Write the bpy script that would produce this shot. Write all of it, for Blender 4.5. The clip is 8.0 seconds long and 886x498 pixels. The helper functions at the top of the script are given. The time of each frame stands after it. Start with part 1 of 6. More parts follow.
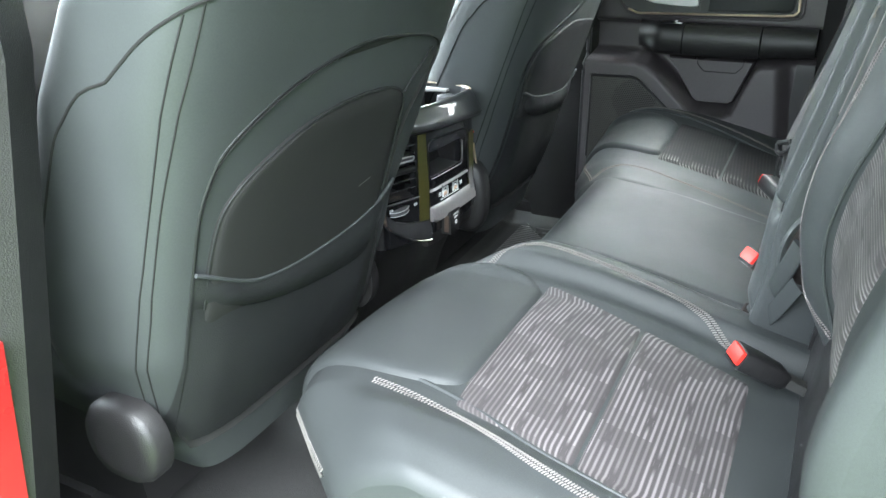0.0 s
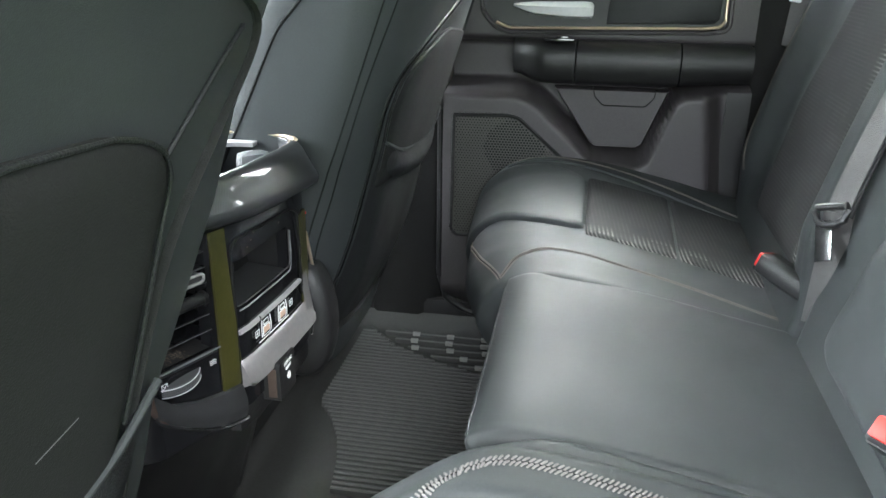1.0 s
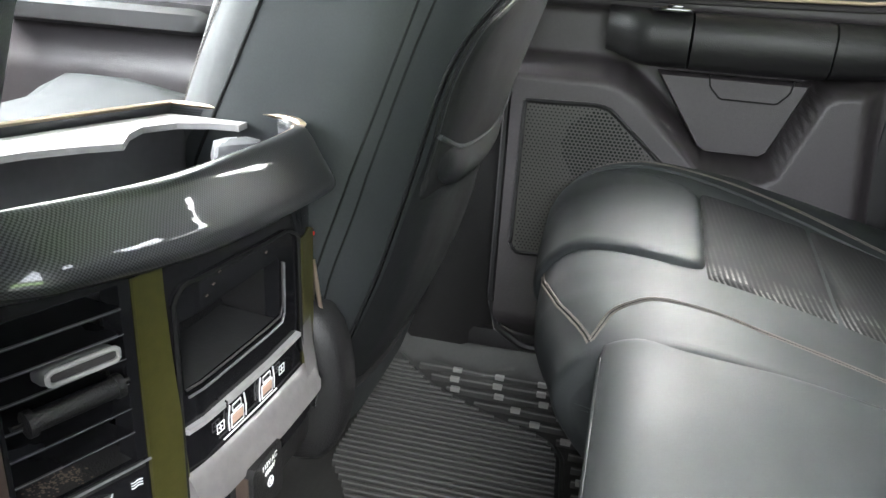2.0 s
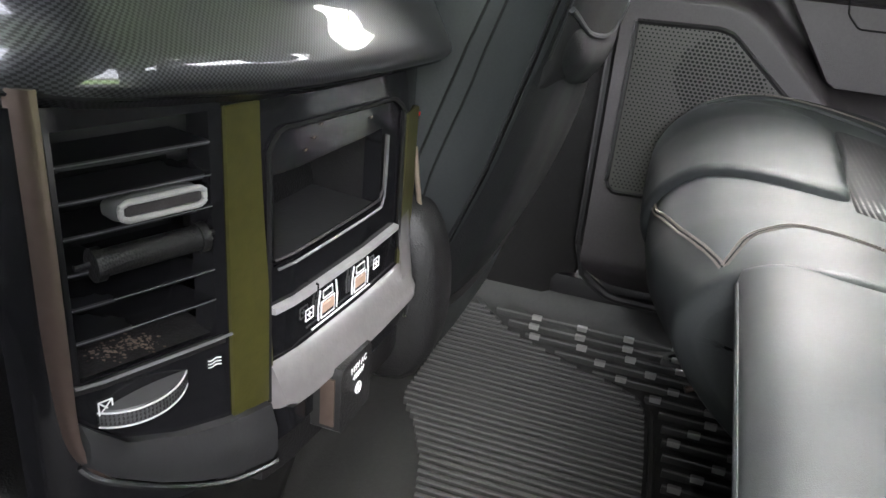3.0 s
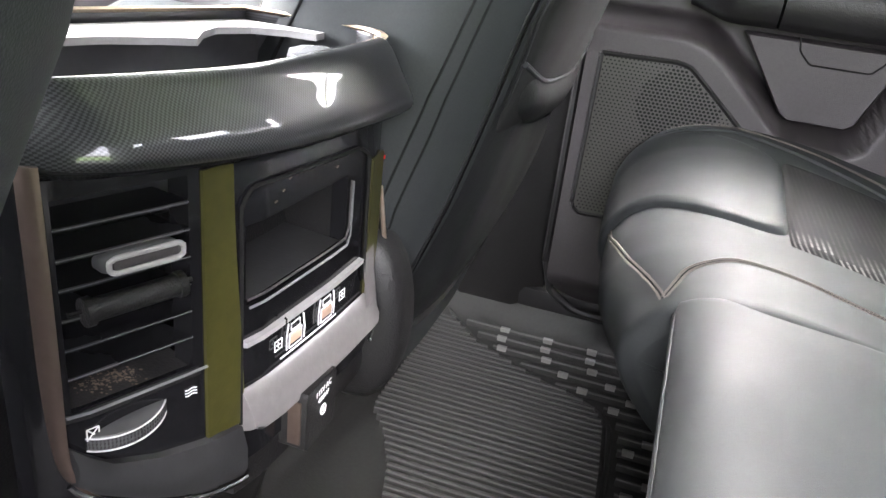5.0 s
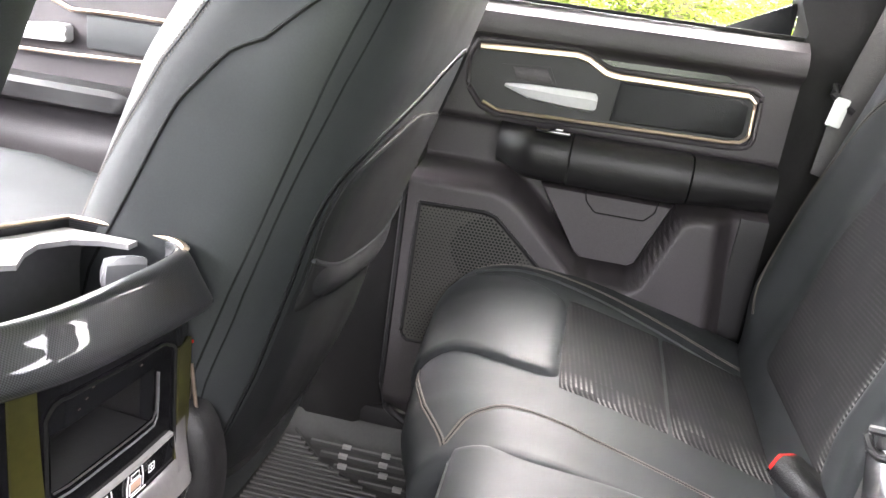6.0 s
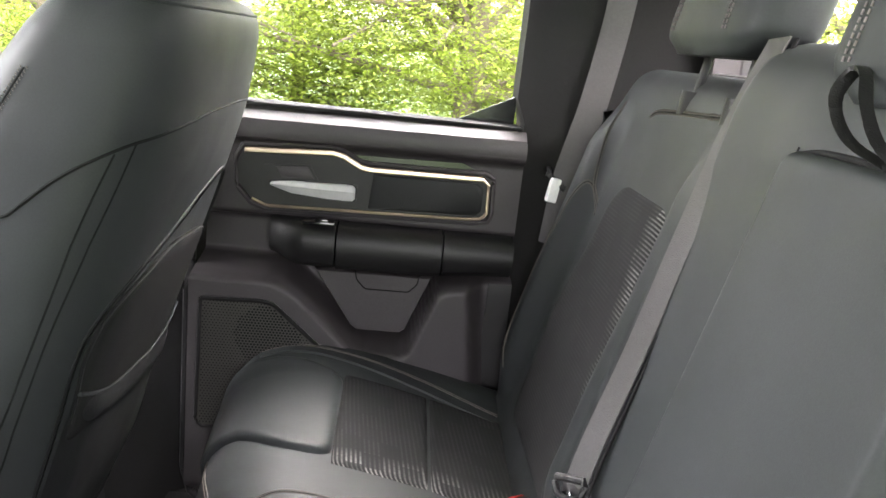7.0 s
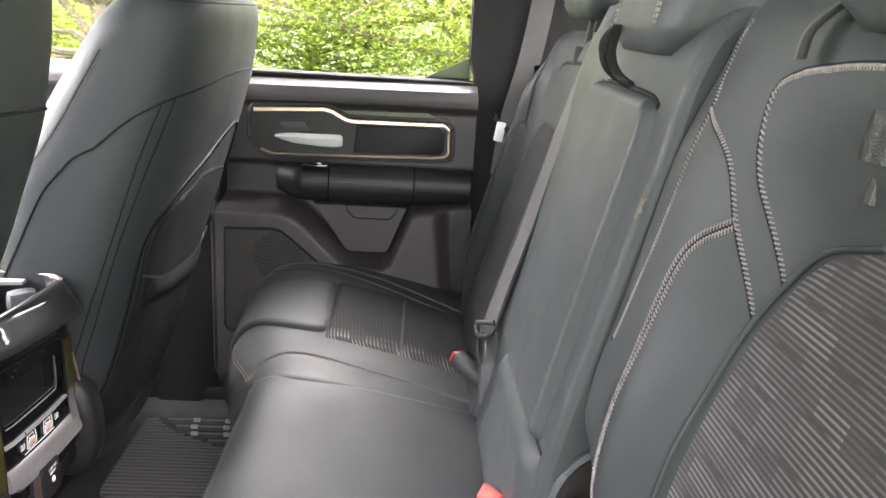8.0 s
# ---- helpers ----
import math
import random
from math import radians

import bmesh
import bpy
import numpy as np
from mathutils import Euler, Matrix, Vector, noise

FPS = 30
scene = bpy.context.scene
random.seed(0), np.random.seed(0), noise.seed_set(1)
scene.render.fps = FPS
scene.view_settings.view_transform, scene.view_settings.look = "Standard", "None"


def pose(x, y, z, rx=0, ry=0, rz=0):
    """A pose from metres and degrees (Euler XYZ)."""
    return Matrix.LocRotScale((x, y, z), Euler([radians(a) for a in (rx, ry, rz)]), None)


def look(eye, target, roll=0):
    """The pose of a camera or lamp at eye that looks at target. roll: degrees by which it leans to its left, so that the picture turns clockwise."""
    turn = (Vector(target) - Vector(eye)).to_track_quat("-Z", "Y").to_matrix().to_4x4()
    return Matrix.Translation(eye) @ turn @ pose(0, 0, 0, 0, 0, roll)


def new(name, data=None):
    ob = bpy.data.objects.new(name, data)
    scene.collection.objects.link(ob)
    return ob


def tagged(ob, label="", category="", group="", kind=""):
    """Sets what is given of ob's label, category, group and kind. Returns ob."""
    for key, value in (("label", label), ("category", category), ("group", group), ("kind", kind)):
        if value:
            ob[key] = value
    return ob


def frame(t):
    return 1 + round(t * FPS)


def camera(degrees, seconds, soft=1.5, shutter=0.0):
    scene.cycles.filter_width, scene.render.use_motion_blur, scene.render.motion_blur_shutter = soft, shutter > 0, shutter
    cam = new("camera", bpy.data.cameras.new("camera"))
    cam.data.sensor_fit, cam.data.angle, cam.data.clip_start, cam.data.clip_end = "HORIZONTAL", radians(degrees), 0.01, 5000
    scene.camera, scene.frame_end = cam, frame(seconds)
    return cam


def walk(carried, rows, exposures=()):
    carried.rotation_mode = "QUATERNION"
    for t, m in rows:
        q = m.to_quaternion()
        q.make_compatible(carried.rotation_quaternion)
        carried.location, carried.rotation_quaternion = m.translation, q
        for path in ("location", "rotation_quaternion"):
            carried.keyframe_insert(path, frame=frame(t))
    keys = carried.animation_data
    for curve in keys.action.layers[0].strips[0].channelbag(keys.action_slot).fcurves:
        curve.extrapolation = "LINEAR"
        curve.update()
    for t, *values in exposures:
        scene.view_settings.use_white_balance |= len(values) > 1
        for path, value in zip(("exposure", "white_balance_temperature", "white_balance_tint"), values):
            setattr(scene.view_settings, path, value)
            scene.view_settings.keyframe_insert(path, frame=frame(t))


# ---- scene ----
cam = camera(59.1, 8.0)
PATH = [
    (0, (-1.3271, -0.6693, 0.9131), (0.5428, 0.2691, -0.0448), -1.0),
    (0.5, (-1.0626, -0.4646, 0.8418), (0.9936, 0.0713, -0.0368), -0.5),
    (1, (-0.7291, -0.3381, 0.7555), (1.3835, 0.0391, -0.0713), 0.7),
    (1.2, (-0.6302, -0.3289, 0.744), (1.4777, 0.054, -0.092), 1.0),
    (2.3, (-0.3864, -0.2208, 0.6589), (1.6663, 0.3082, -0.2323), 4.1),
    (2.5, (-0.3726, -0.2081, 0.6371), (1.6652, 0.353, -0.2702), 4.4),
    (3, (-0.3806, -0.1989, 0.5946), (1.6203, 0.4209, -0.3531), 5.3),
    (3.5, (-0.3887, -0.1932, 0.5784), (1.5881, 0.4531, -0.4037), 6.0),
    (4, (-0.383, -0.2001, 0.5819), (1.5755, 0.4566, -0.4301), 6.4),
    (4.2, (-0.3841, -0.2035, 0.5819), (1.5743, 0.4485, -0.4324), 6.4),
    (5.3, (-0.4301, -0.2449, 0.69), (1.6215, 0.2771, -0.2104), 7.3),
    (5.5, (-0.4462, -0.2656, 0.7233), (1.633, 0.215, -0.1322), 7.8),
    (6, (-0.4692, -0.3151, 0.7843), (1.6951, -0.0057, 0.069), 8.3),
    (6.5, (-0.5037, -0.3565, 0.8475), (1.7135, -0.307, 0.2369), 7.8),
    (7, (-0.5658, -0.4002, 0.9165), (1.6548, -0.5727, 0.3404), 6.2),
    (7.5, (-0.7049, -0.4439, 0.9407), (1.4927, -0.7751, 0.3473), 4.6),
    (8, (-0.9292, -0.4899, 0.9326), (1.2707, -0.6003, 0.2702), 3.6),
]
EXPOSURES = [(0, 5.05, 5950, 5), (1.0, 5.05, 6150, 7), (2.3, 5.4, 6400, 12), (3.0, 5.35, 6450, 14), (4.2, 5.45, 6450, 14), (5.5, 5.7, 6550, 20), (6.0, 5.55, 6600, 20), (7.0, 4.75, 6650, 18), (8.0, 5.0, 6600, 20)]
walk(cam, [(t, look(eye, target, roll)) for t, eye, target, roll in PATH], EXPOSURES)

# ---------------------------------------------------------------- light
world = bpy.data.worlds.new("overcast_sky")
scene.world = world
world.use_nodes = True
wn = world.node_tree
sky = wn.nodes.new("ShaderNodeTexSky")
sky.sky_type = "NISHITA"
sky.sun_disc = False
sky.sun_elevation = radians(52)
sky.sun_rotation = radians(110)
sky.air_density, sky.dust_density, sky.ozone_density = 1.0, 6.0, 1.0
cloud = wn.nodes.new("ShaderNodeHueSaturation")
cloud.inputs["Saturation"].default_value = 0.25
wn.links.new(sky.outputs[0], cloud.inputs["Color"])
wn.links.new(cloud.outputs[0], wn.nodes["Background"].inputs[0])
wn.nodes["Background"].inputs[1].default_value = 0.11
sun = new("sun", bpy.data.lights.new("sun", "SUN"))
sun.data.energy, sun.data.angle, sun.data.color = 1.2, radians(60), (1.0, 0.97, 0.93)
sun.matrix_world = look((-6, -3, 10), (0, 0, 0))


def window_light(name, at, to, w, h, watts):
    """Sky light that enters by an opening of the cab."""
    l = new(name, bpy.data.lights.new(name, "AREA"))
    l.data.shape, l.data.size, l.data.size_y, l.data.energy, l.data.color = "RECTANGLE", w, h, watts, (0.97, 1.0, 1.0)
    l.matrix_world = look(at, to)


window_light("doorway_light", (-1.90, -0.45, 1.34), (0.0, -0.35, 0.40), 1.3, 1.2, 2.3)
window_light("windscreen_light", (0.0, 1.65, 1.35), (0.0, 0.0, 0.5), 1.5, 0.6, 4.4)
window_light("side_window_light", (2.0, -0.35, 2.6), (0.45, -0.35, 0.40), 2.2, 1.6, 1.5)


# ---------------------------------------------------------------- materials
def material(name, colour, rough=0.5, metal=0.0, grain=0.0, scale=400.0, vary=0.12, spec=0.5, coat=0.0, bumpy="noise"):
    """A procedural surface: colour with stains at two scales, rough patches and fine relief."""
    m = bpy.data.materials.new(name)
    m.use_nodes = True
    n, l = m.node_tree.nodes, m.node_tree.links
    b = n["Principled BSDF"]
    co = n.new("ShaderNodeTexCoord")
    big = n.new("ShaderNodeTexNoise")
    big.inputs["Scale"].default_value, big.inputs["Detail"].default_value = 9.0, 5.0
    fine = n.new("ShaderNodeTexNoise")
    fine.inputs["Scale"].default_value, fine.inputs["Detail"].default_value = scale * 0.35, 3.0
    add = n.new("ShaderNodeMath")
    add.operation = "ADD"
    ramp = n.new("ShaderNodeMapRange")
    ramp.inputs["From Min"].default_value, ramp.inputs["From Max"].default_value = 0.7, 1.3
    ramp.inputs["To Min"].default_value, ramp.inputs["To Max"].default_value = 1.0 - vary, 1.0 + vary
    mul = n.new("ShaderNodeVectorMath")
    mul.operation = "SCALE"
    mul.inputs[0].default_value = colour
    l.new(co.outputs["Object"], big.inputs["Vector"])
    l.new(co.outputs["Object"], fine.inputs["Vector"])
    l.new(big.outputs[0], add.inputs[0])
    l.new(fine.outputs[0], add.inputs[1])
    l.new(add.outputs[0], ramp.inputs["Value"])
    l.new(ramp.outputs[0], mul.inputs["Scale"])
    l.new(mul.outputs[0], b.inputs["Base Color"])
    rr = n.new("ShaderNodeMapRange")
    rr.inputs["From Min"].default_value, rr.inputs["From Max"].default_value = 0.3, 0.7
    rr.inputs["To Min"].default_value, rr.inputs["To Max"].default_value = max(0.02, rough - 0.07), min(1.0, rough + 0.07)
    l.new(big.outputs[0], rr.inputs["Value"])
    l.new(rr.outputs[0], b.inputs["Roughness"])
    b.inputs["Metallic"].default_value = metal
    b.inputs["Specular IOR Level"].default_value = spec
    b.inputs["Coat Weight"].default_value = coat
    b.inputs["Coat Roughness"].default_value = 0.05
    if grain:
        tex = n.new("ShaderNodeTexVoronoi" if bumpy == "cells" else "ShaderNodeTexNoise")
        tex.inputs["Scale"].default_value = scale
        bump = n.new("ShaderNodeBump")
        bump.inputs["Strength"].default_value, bump.inputs["Distance"].default_value = grain, 0.001
        l.new(co.outputs["Object"], tex.inputs["Vector"])
        l.new(tex.outputs[0], bump.inputs["Height"])
        l.new(bump.outputs[0], b.inputs["Normal"])
    return m


LEATHER = material("black_leather", (0.0245, 0.0270, 0.0278), 0.55, spec=0.24, grain=0.12, scale=1500, bumpy="cells")
LEATHER_SOFT = material("black_perforated_leather", (0.010, 0.0106, 0.011), 0.48, spec=0.22, grain=0.35, scale=700, bumpy="cells")
FABRIC = material("black_woven_fabric", (0.0212, 0.0178, 0.0190), 0.85, grain=0.6, scale=900)
SEAT_CLOTH = material("black_seat_cloth", (0.013, 0.0125, 0.013), 0.85, spec=0.25, grain=0.6, scale=900)
BACK_CLOTH = material("black_backrest_cloth", (0.014, 0.0135, 0.014), 0.85, spec=0.25, grain=0.6, scale=900)
CLOTH = material("charcoal_back_cloth", (0.0130, 0.0130, 0.0130), 0.8, spec=0.10, grain=0.4, scale=900)
PLASTIC = material("black_grained_plastic", (0.0105, 0.0101, 0.0105), 0.42, spec=0.32, grain=0.3, scale=700, bumpy="cells")
PLASTIC_SOFT = material("dark_grey_soft_panel", (0.038, 0.0337, 0.0355), 0.44, spec=0.35, grain=0.25, scale=800, bumpy="cells")
GLOSS = material("gloss_black_plastic", (0.008, 0.008, 0.009), 0.12, vary=0.05)
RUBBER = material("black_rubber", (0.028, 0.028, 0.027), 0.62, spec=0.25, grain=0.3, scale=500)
CARPET = material("black_carpet", (0.026, 0.026, 0.026), 0.95, spec=0.15, grain=1.0, scale=600)
GOLD = material("champagne_metal_trim", (0.64, 0.51, 0.40), 0.36, metal=1.0, vary=0.05)
CHROME = material("satin_chrome", (0.62, 0.62, 0.63), 0.22, metal=1.0, vary=0.05)
OLIVE = material("olive_plastic_strip", (0.038, 0.0355, 0.009), 0.38, grain=0.1, vary=0.2)
SILVER = material("silver_grey_plastic", (0.28, 0.27, 0.27), 0.42, grain=0.15)
WHITE = material("white_print", (0.75, 0.75, 0.75), 0.6, vary=0.05)
WHITE_CLIP = material("white_plastic", (0.8, 0.8, 0.8), 0.4)
RED = material("red_buckle_plastic", (0.50, 0.020, 0.014), 0.5, spec=0.2, vary=0.08)
RED_PAINT = material("red_car_paint", (0.13, 0.006, 0.006), 0.3, coat=0.6, vary=0.05)
THREAD = material("grey_stitch_thread", (0.138, 0.120, 0.120), 0.7, vary=0.2)
WIDE_THREAD = material("grey_ladder_thread", (0.130, 0.121, 0.117), 0.8, spec=0.2, vary=0.2)
DARK_THREAD = material("dark_stitch_thread", (0.11, 0.097, 0.085), 0.7, vary=0.2)
SEAM = material("dark_seam", (0.008, 0.008, 0.008), 0.9, spec=0.2)
BELT = material("grey_belt_webbing", (0.046, 0.043, 0.043), 0.65, grain=0.6, scale=600)
LEDGE = material("satin_grey_ledge", (0.125, 0.118, 0.118), 0.36, grain=0.1)
# paler rubber that puts the light on the rib tops into colour
LIT_RIB_RUBBER = material("lit_rib_rubber", (0.062, 0.062, 0.060), 0.5, spec=0.35, grain=0.3, scale=500)
# pale rubber that holds the blocks' highlights as base colour
LIT_BLOCK_RUBBER = material("lit_block_rubber", (0.20, 0.197, 0.19), 0.4, grain=0.3, scale=500)
DUST = material("dry_dust", (0.09, 0.07, 0.055), 0.9, vary=0.3)
SCUFF = material("scuffed_leather", (0.055, 0.047, 0.038), 0.8, vary=0.2)
PIANO = material("piano_black", (0.007, 0.007, 0.008), 0.28, vary=0.05)
GRILLE = material("speaker_mesh", (0.028, 0.026, 0.0235), 0.4, grain=0.2, scale=700)
PILLAR = material("dark_pillar_cloth", (0.011, 0.0105, 0.0105), 0.85, spec=0.15, grain=0.4, scale=800)
LIP = material("satin_black_lip", (0.022, 0.022, 0.023), 0.42, spec=0.4, grain=0.1)
HEADLINER = material("grey_headliner", (0.34, 0.34, 0.33), 0.9, grain=0.4, scale=700)
GRASS = material("grass", (0.06, 0.11, 0.025), 0.9, grain=0.5, scale=40, vary=0.4)
BARK = material("bark", (0.14, 0.11, 0.085), 0.9, grain=1.0, scale=60, vary=0.3)
COPPER = material("bronze_plastic", (0.13, 0.095, 0.08), 0.35, metal=0.7, vary=0.1)
CLIP = material("grey_clip_plastic", (0.11, 0.11, 0.115), 0.3, vary=0.1)
HANDLE = material("silver_painted_handle", (0.62, 0.62, 0.63), 0.35, metal=0.3, vary=0.06)
AMBER = material("amber_print", (0.45, 0.30, 0.22), 0.5, vary=0.1)
LINING = material("dark_brown_lining", (0.014, 0.011, 0.010), 0.8, spec=0.2, grain=0.3, scale=800)
LINER = material("cup_holder_liner", (0.05, 0.05, 0.052), 0.45)


def weave(mat, light, sx, ss, strength, even_out=0.25, edge=None):
    """Woven rows of light thread over a dark ground: rows run across the seat, broken into dashes and blocks."""
    n, l = mat.node_tree.nodes, mat.node_tree.links
    b = n["Principled BSDF"]
    co = n.new("ShaderNodeTexCoord")
    sep = n.new("ShaderNodeSeparateXYZ")
    l.new(co.outputs["Object"], sep.inputs[0])

    def op(kind, a, c=None, d=None):
        m = n.new("ShaderNodeMath")
        m.operation = kind
        for i, q in enumerate((a, c, d)):
            if q is None:
                continue
            if isinstance(q, (int, float)):
                m.inputs[i].default_value = q
            else:
                l.new(q, m.inputs[i])
        return m.outputs[0]
    s = op("SUBTRACT", sep.outputs["Z"], sep.outputs["Y"])
    row = op("MULTIPLY", s, ss)
    col = op("MULTIPLY", sep.outputs["X"], sx)
    half = op("MULTIPLY", op("FLOOR", row), 0.377)
    dash = op("SUBTRACT", 0.5, op("ABSOLUTE", op("SUBTRACT", op("FRACT", op("ADD", col, half)), 0.5)))
    line = op("SUBTRACT", 0.5, op("ABSOLUTE", op("SUBTRACT", op("FRACT", row), 0.5)))
    on = op("MULTIPLY", op("SMOOTH_MIN", op("MULTIPLY", op("SUBTRACT", line, 0.2), 5.0), 1.0, 0.1), op("SMOOTH_MIN", op("MULTIPLY", op("SUBTRACT", dash, 0.015), 30.0), 1.0, 0.1))
    on = op("MAXIMUM", on, 0.0)
    group = op("FLOOR", op("DIVIDE", row, 4.0))
    shift = n.new("ShaderNodeTexWhiteNoise")
    shift.noise_dimensions = "1D"
    l.new(group, shift.inputs["W"])
    cv = n.new("ShaderNodeCombineXYZ")
    l.new(op("FLOOR", op("ADD", op("MULTIPLY", sep.outputs["X"], 30.0), shift.outputs["Value"])), cv.inputs[0])
    l.new(group, cv.inputs[1])
    blk = n.new("ShaderNodeTexWhiteNoise")
    l.new(cv.outputs[0], blk.inputs["Vector"])
    amount = op("MULTIPLY", on, op("ADD", op("MULTIPLY", blk.outputs["Value"], 1 - even_out), even_out))
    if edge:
        # thread colour and relief weaken from the inner edge x = c + k z inwards
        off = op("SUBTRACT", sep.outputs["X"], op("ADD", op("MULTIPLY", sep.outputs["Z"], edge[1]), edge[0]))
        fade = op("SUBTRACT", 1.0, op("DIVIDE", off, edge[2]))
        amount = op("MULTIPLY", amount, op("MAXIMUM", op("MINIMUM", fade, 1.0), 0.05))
    mix = n.new("ShaderNodeMix")
    mix.data_type = "RGBA"
    l.new(op("MULTIPLY", amount, strength), mix.inputs["Factor"])
    old = b.inputs["Base Color"].links[0].from_socket
    l.new(old, mix.inputs[6])
    mix.inputs[7].default_value = (*light, 1)
    l.new(mix.outputs[2], b.inputs["Base Color"])
    bump = n.new("ShaderNodeBump")
    bump.inputs["Strength"].default_value, bump.inputs["Distance"].default_value = 0.6, 0.0008
    l.new(amount, bump.inputs["Height"])
    l.new(bump.outputs[0], b.inputs["Normal"])


weave(FABRIC, (0.28, 0.255, 0.26), 2.0, 185.0, 0.36, 0.25)
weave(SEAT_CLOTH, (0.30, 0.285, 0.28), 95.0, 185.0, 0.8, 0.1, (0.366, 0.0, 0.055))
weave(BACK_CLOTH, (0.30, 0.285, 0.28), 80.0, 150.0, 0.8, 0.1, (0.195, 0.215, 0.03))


def carbon():
    """Fine woven twill under a clear coat."""
    m = material("carbon_look", (0.02, 0.02, 0.022), 0.36, metal=0.35, coat=1.0, vary=0.05)
    n, l = m.node_tree.nodes, m.node_tree.links
    b = n["Principled BSDF"]
    b.inputs["Coat Roughness"].default_value = 0.03
    co = n.new("ShaderNodeTexCoord")
    mp = n.new("ShaderNodeMapping")
    mp.inputs["Rotation"].default_value = (radians(45), 0.0, 0.0)
    mp.inputs["Scale"].default_value = (1000.0, 1.0, 1350.0)
    ck = n.new("ShaderNodeTexChecker")
    ck.inputs["Scale"].default_value = 1.0
    ck.inputs["Color1"].default_value, ck.inputs["Color2"].default_value = (0.012, 0.012, 0.013, 1), (0.055, 0.055, 0.060, 1)
    flat = n.new("ShaderNodeVectorMath")
    flat.operation = "MULTIPLY"
    flat.inputs[1].default_value = (1.0, 0.0, 1.0)
    l.new(co.outputs["Object"], mp.inputs["Vector"])
    l.new(mp.outputs[0], flat.inputs[0])
    l.new(flat.outputs[0], ck.inputs["Vector"])
    l.new(ck.outputs[0], b.inputs["Base Color"])
    return m


CARBON = carbon()


# ---------------------------------------------------------------- mesh helpers
def mesh(name, verts, faces, mat, smooth=True, angle=None):
    me = bpy.data.meshes.new(name)
    me.from_pydata([tuple(v) for v in verts], [], faces)
    me.update()
    bm = bmesh.new()
    bm.from_mesh(me)
    bmesh.ops.recalc_face_normals(bm, faces=bm.faces)
    bm.to_mesh(me)
    bm.free()
    me.materials.append(mat)
    if smooth:
        for p in me.polygons:
            p.use_smooth = True
        if angle:
            me.set_sharp_from_angle(angle=radians(angle))
    return me


def part(name, data, parent=None, label=""):
    ob = new(name, data)
    if parent is not None:
        ob.parent = parent
    if label:
        ob["label"] = label
    return ob


def thing(name, label, category, group="", kind="", at=(0, 0, 0)):
    e = new(name)
    e.empty_display_size = 0.05
    e.matrix_world = Matrix.Translation(at)
    return tagged(e, label, category, group, kind)


class Soup:
    """Collects shapes for one mesh."""

    def __init__(self):
        self.v, self.f = [], []

    def add(self, verts, faces):
        k = len(self.v)
        self.v += [tuple(p) for p in verts]
        self.f += [tuple(i + k for i in f) for f in faces]
        return self

    def box(self, c, s, m=None, bevel=0.0):
        bm = bmesh.new()
        bmesh.ops.create_cube(bm, size=1.0, matrix=Matrix.Diagonal((*s, 1)))
        if bevel:
            bmesh.ops.bevel(bm, geom=bm.edges[:], offset=bevel, segments=2, affect="EDGES", profile=0.6)
        mm = Matrix.Translation(c) @ (m or Matrix())
        bm.verts.index_update()
        self.add([mm @ v.co for v in bm.verts], [[v.index for v in f.verts] for f in bm.faces])
        bm.free()
        return self

    def tube(self, pts, r, n=8, closed=False, ry=None):
        pts = [Vector(p) for p in pts]
        rings, k = [], len(pts)
        up = Vector((0.13, 0.21, 0.97))
        for i, p in enumerate(pts):
            a = pts[(i - 1) % k] if closed or i else p
            b = pts[(i + 1) % k] if closed or i < k - 1 else p
            d = (b - a).normalized()
            s = d.cross(up)
            s = s.normalized() if s.length > 1e-4 else Vector((1, 0, 0))
            w = s.cross(d)
            rings.append([p + s * (r * math.cos(2 * math.pi * j / n)) + w * ((ry or r) * math.sin(2 * math.pi * j / n)) for j in range(n)])
        f = []
        for i in range(k if closed else k - 1):
            for j in range(n):
                f.append((i * n + j, i * n + (j + 1) % n, ((i + 1) % k) * n + (j + 1) % n, ((i + 1) % k) * n + j))
        if not closed:
            f += [tuple(range(n))[::-1], tuple((k - 1) * n + j for j in range(n))]
        return self.add([p for ring in rings for p in ring], f)

    def loft(self, rings, caps=True, closed=True):
        n, v, f = len(rings[0]), [p for r in rings for p in r], []
        for i in range(len(rings) - 1):
            for j in range(n if closed else n - 1):
                f.append((i * n + j, i * n + (j + 1) % n, (i + 1) * n + (j + 1) % n, (i + 1) * n + j))
        if caps and closed:
            f += [tuple(range(n))[::-1], tuple((len(rings) - 1) * n + j for j in range(n))]
        return self.add(v, f)

    def prism(self, outline, d, inset=0.0):
        """Solid from a closed outline of 3D points pushed by the vector d, with a small chamfer."""
        o = [Vector(p) for p in outline]
        d = Vector(d)
        c = sum(o, Vector()) / len(o)
        rings = [o]
        if inset:
            rings.append([p + d * 0.75 for p in o])
            rings.append([c + (p + d - c - d) * (1 - inset) + d for p in o])
        else:
            rings.append([p + d for p in o])
        return self.loft(rings)

    def mesh(self, name, mat, smooth=True, angle=35):
        return mesh(name, self.v, self.f, mat, smooth, angle)


def spline(pts, n):
    """Points of a Catmull-Rom curve through pts, n in all, evenly spaced."""
    p = [Vector(q) for q in pts]
    p = [p[0] * 2 - p[1]] + p + [p[-1] * 2 - p[-2]]
    out = []
    for i in range(1, len(p) - 2):
        for k in range(12):
            t = k / 12
            a, b, c, d = p[i - 1:i + 3]
            out.append(0.5 * (2 * b + (c - a) * t + (2 * a - 5 * b + 4 * c - d) * t * t + (3 * b - a - 3 * c + d) * t ** 3))
    out.append(p[-2])
    return even(out, n)


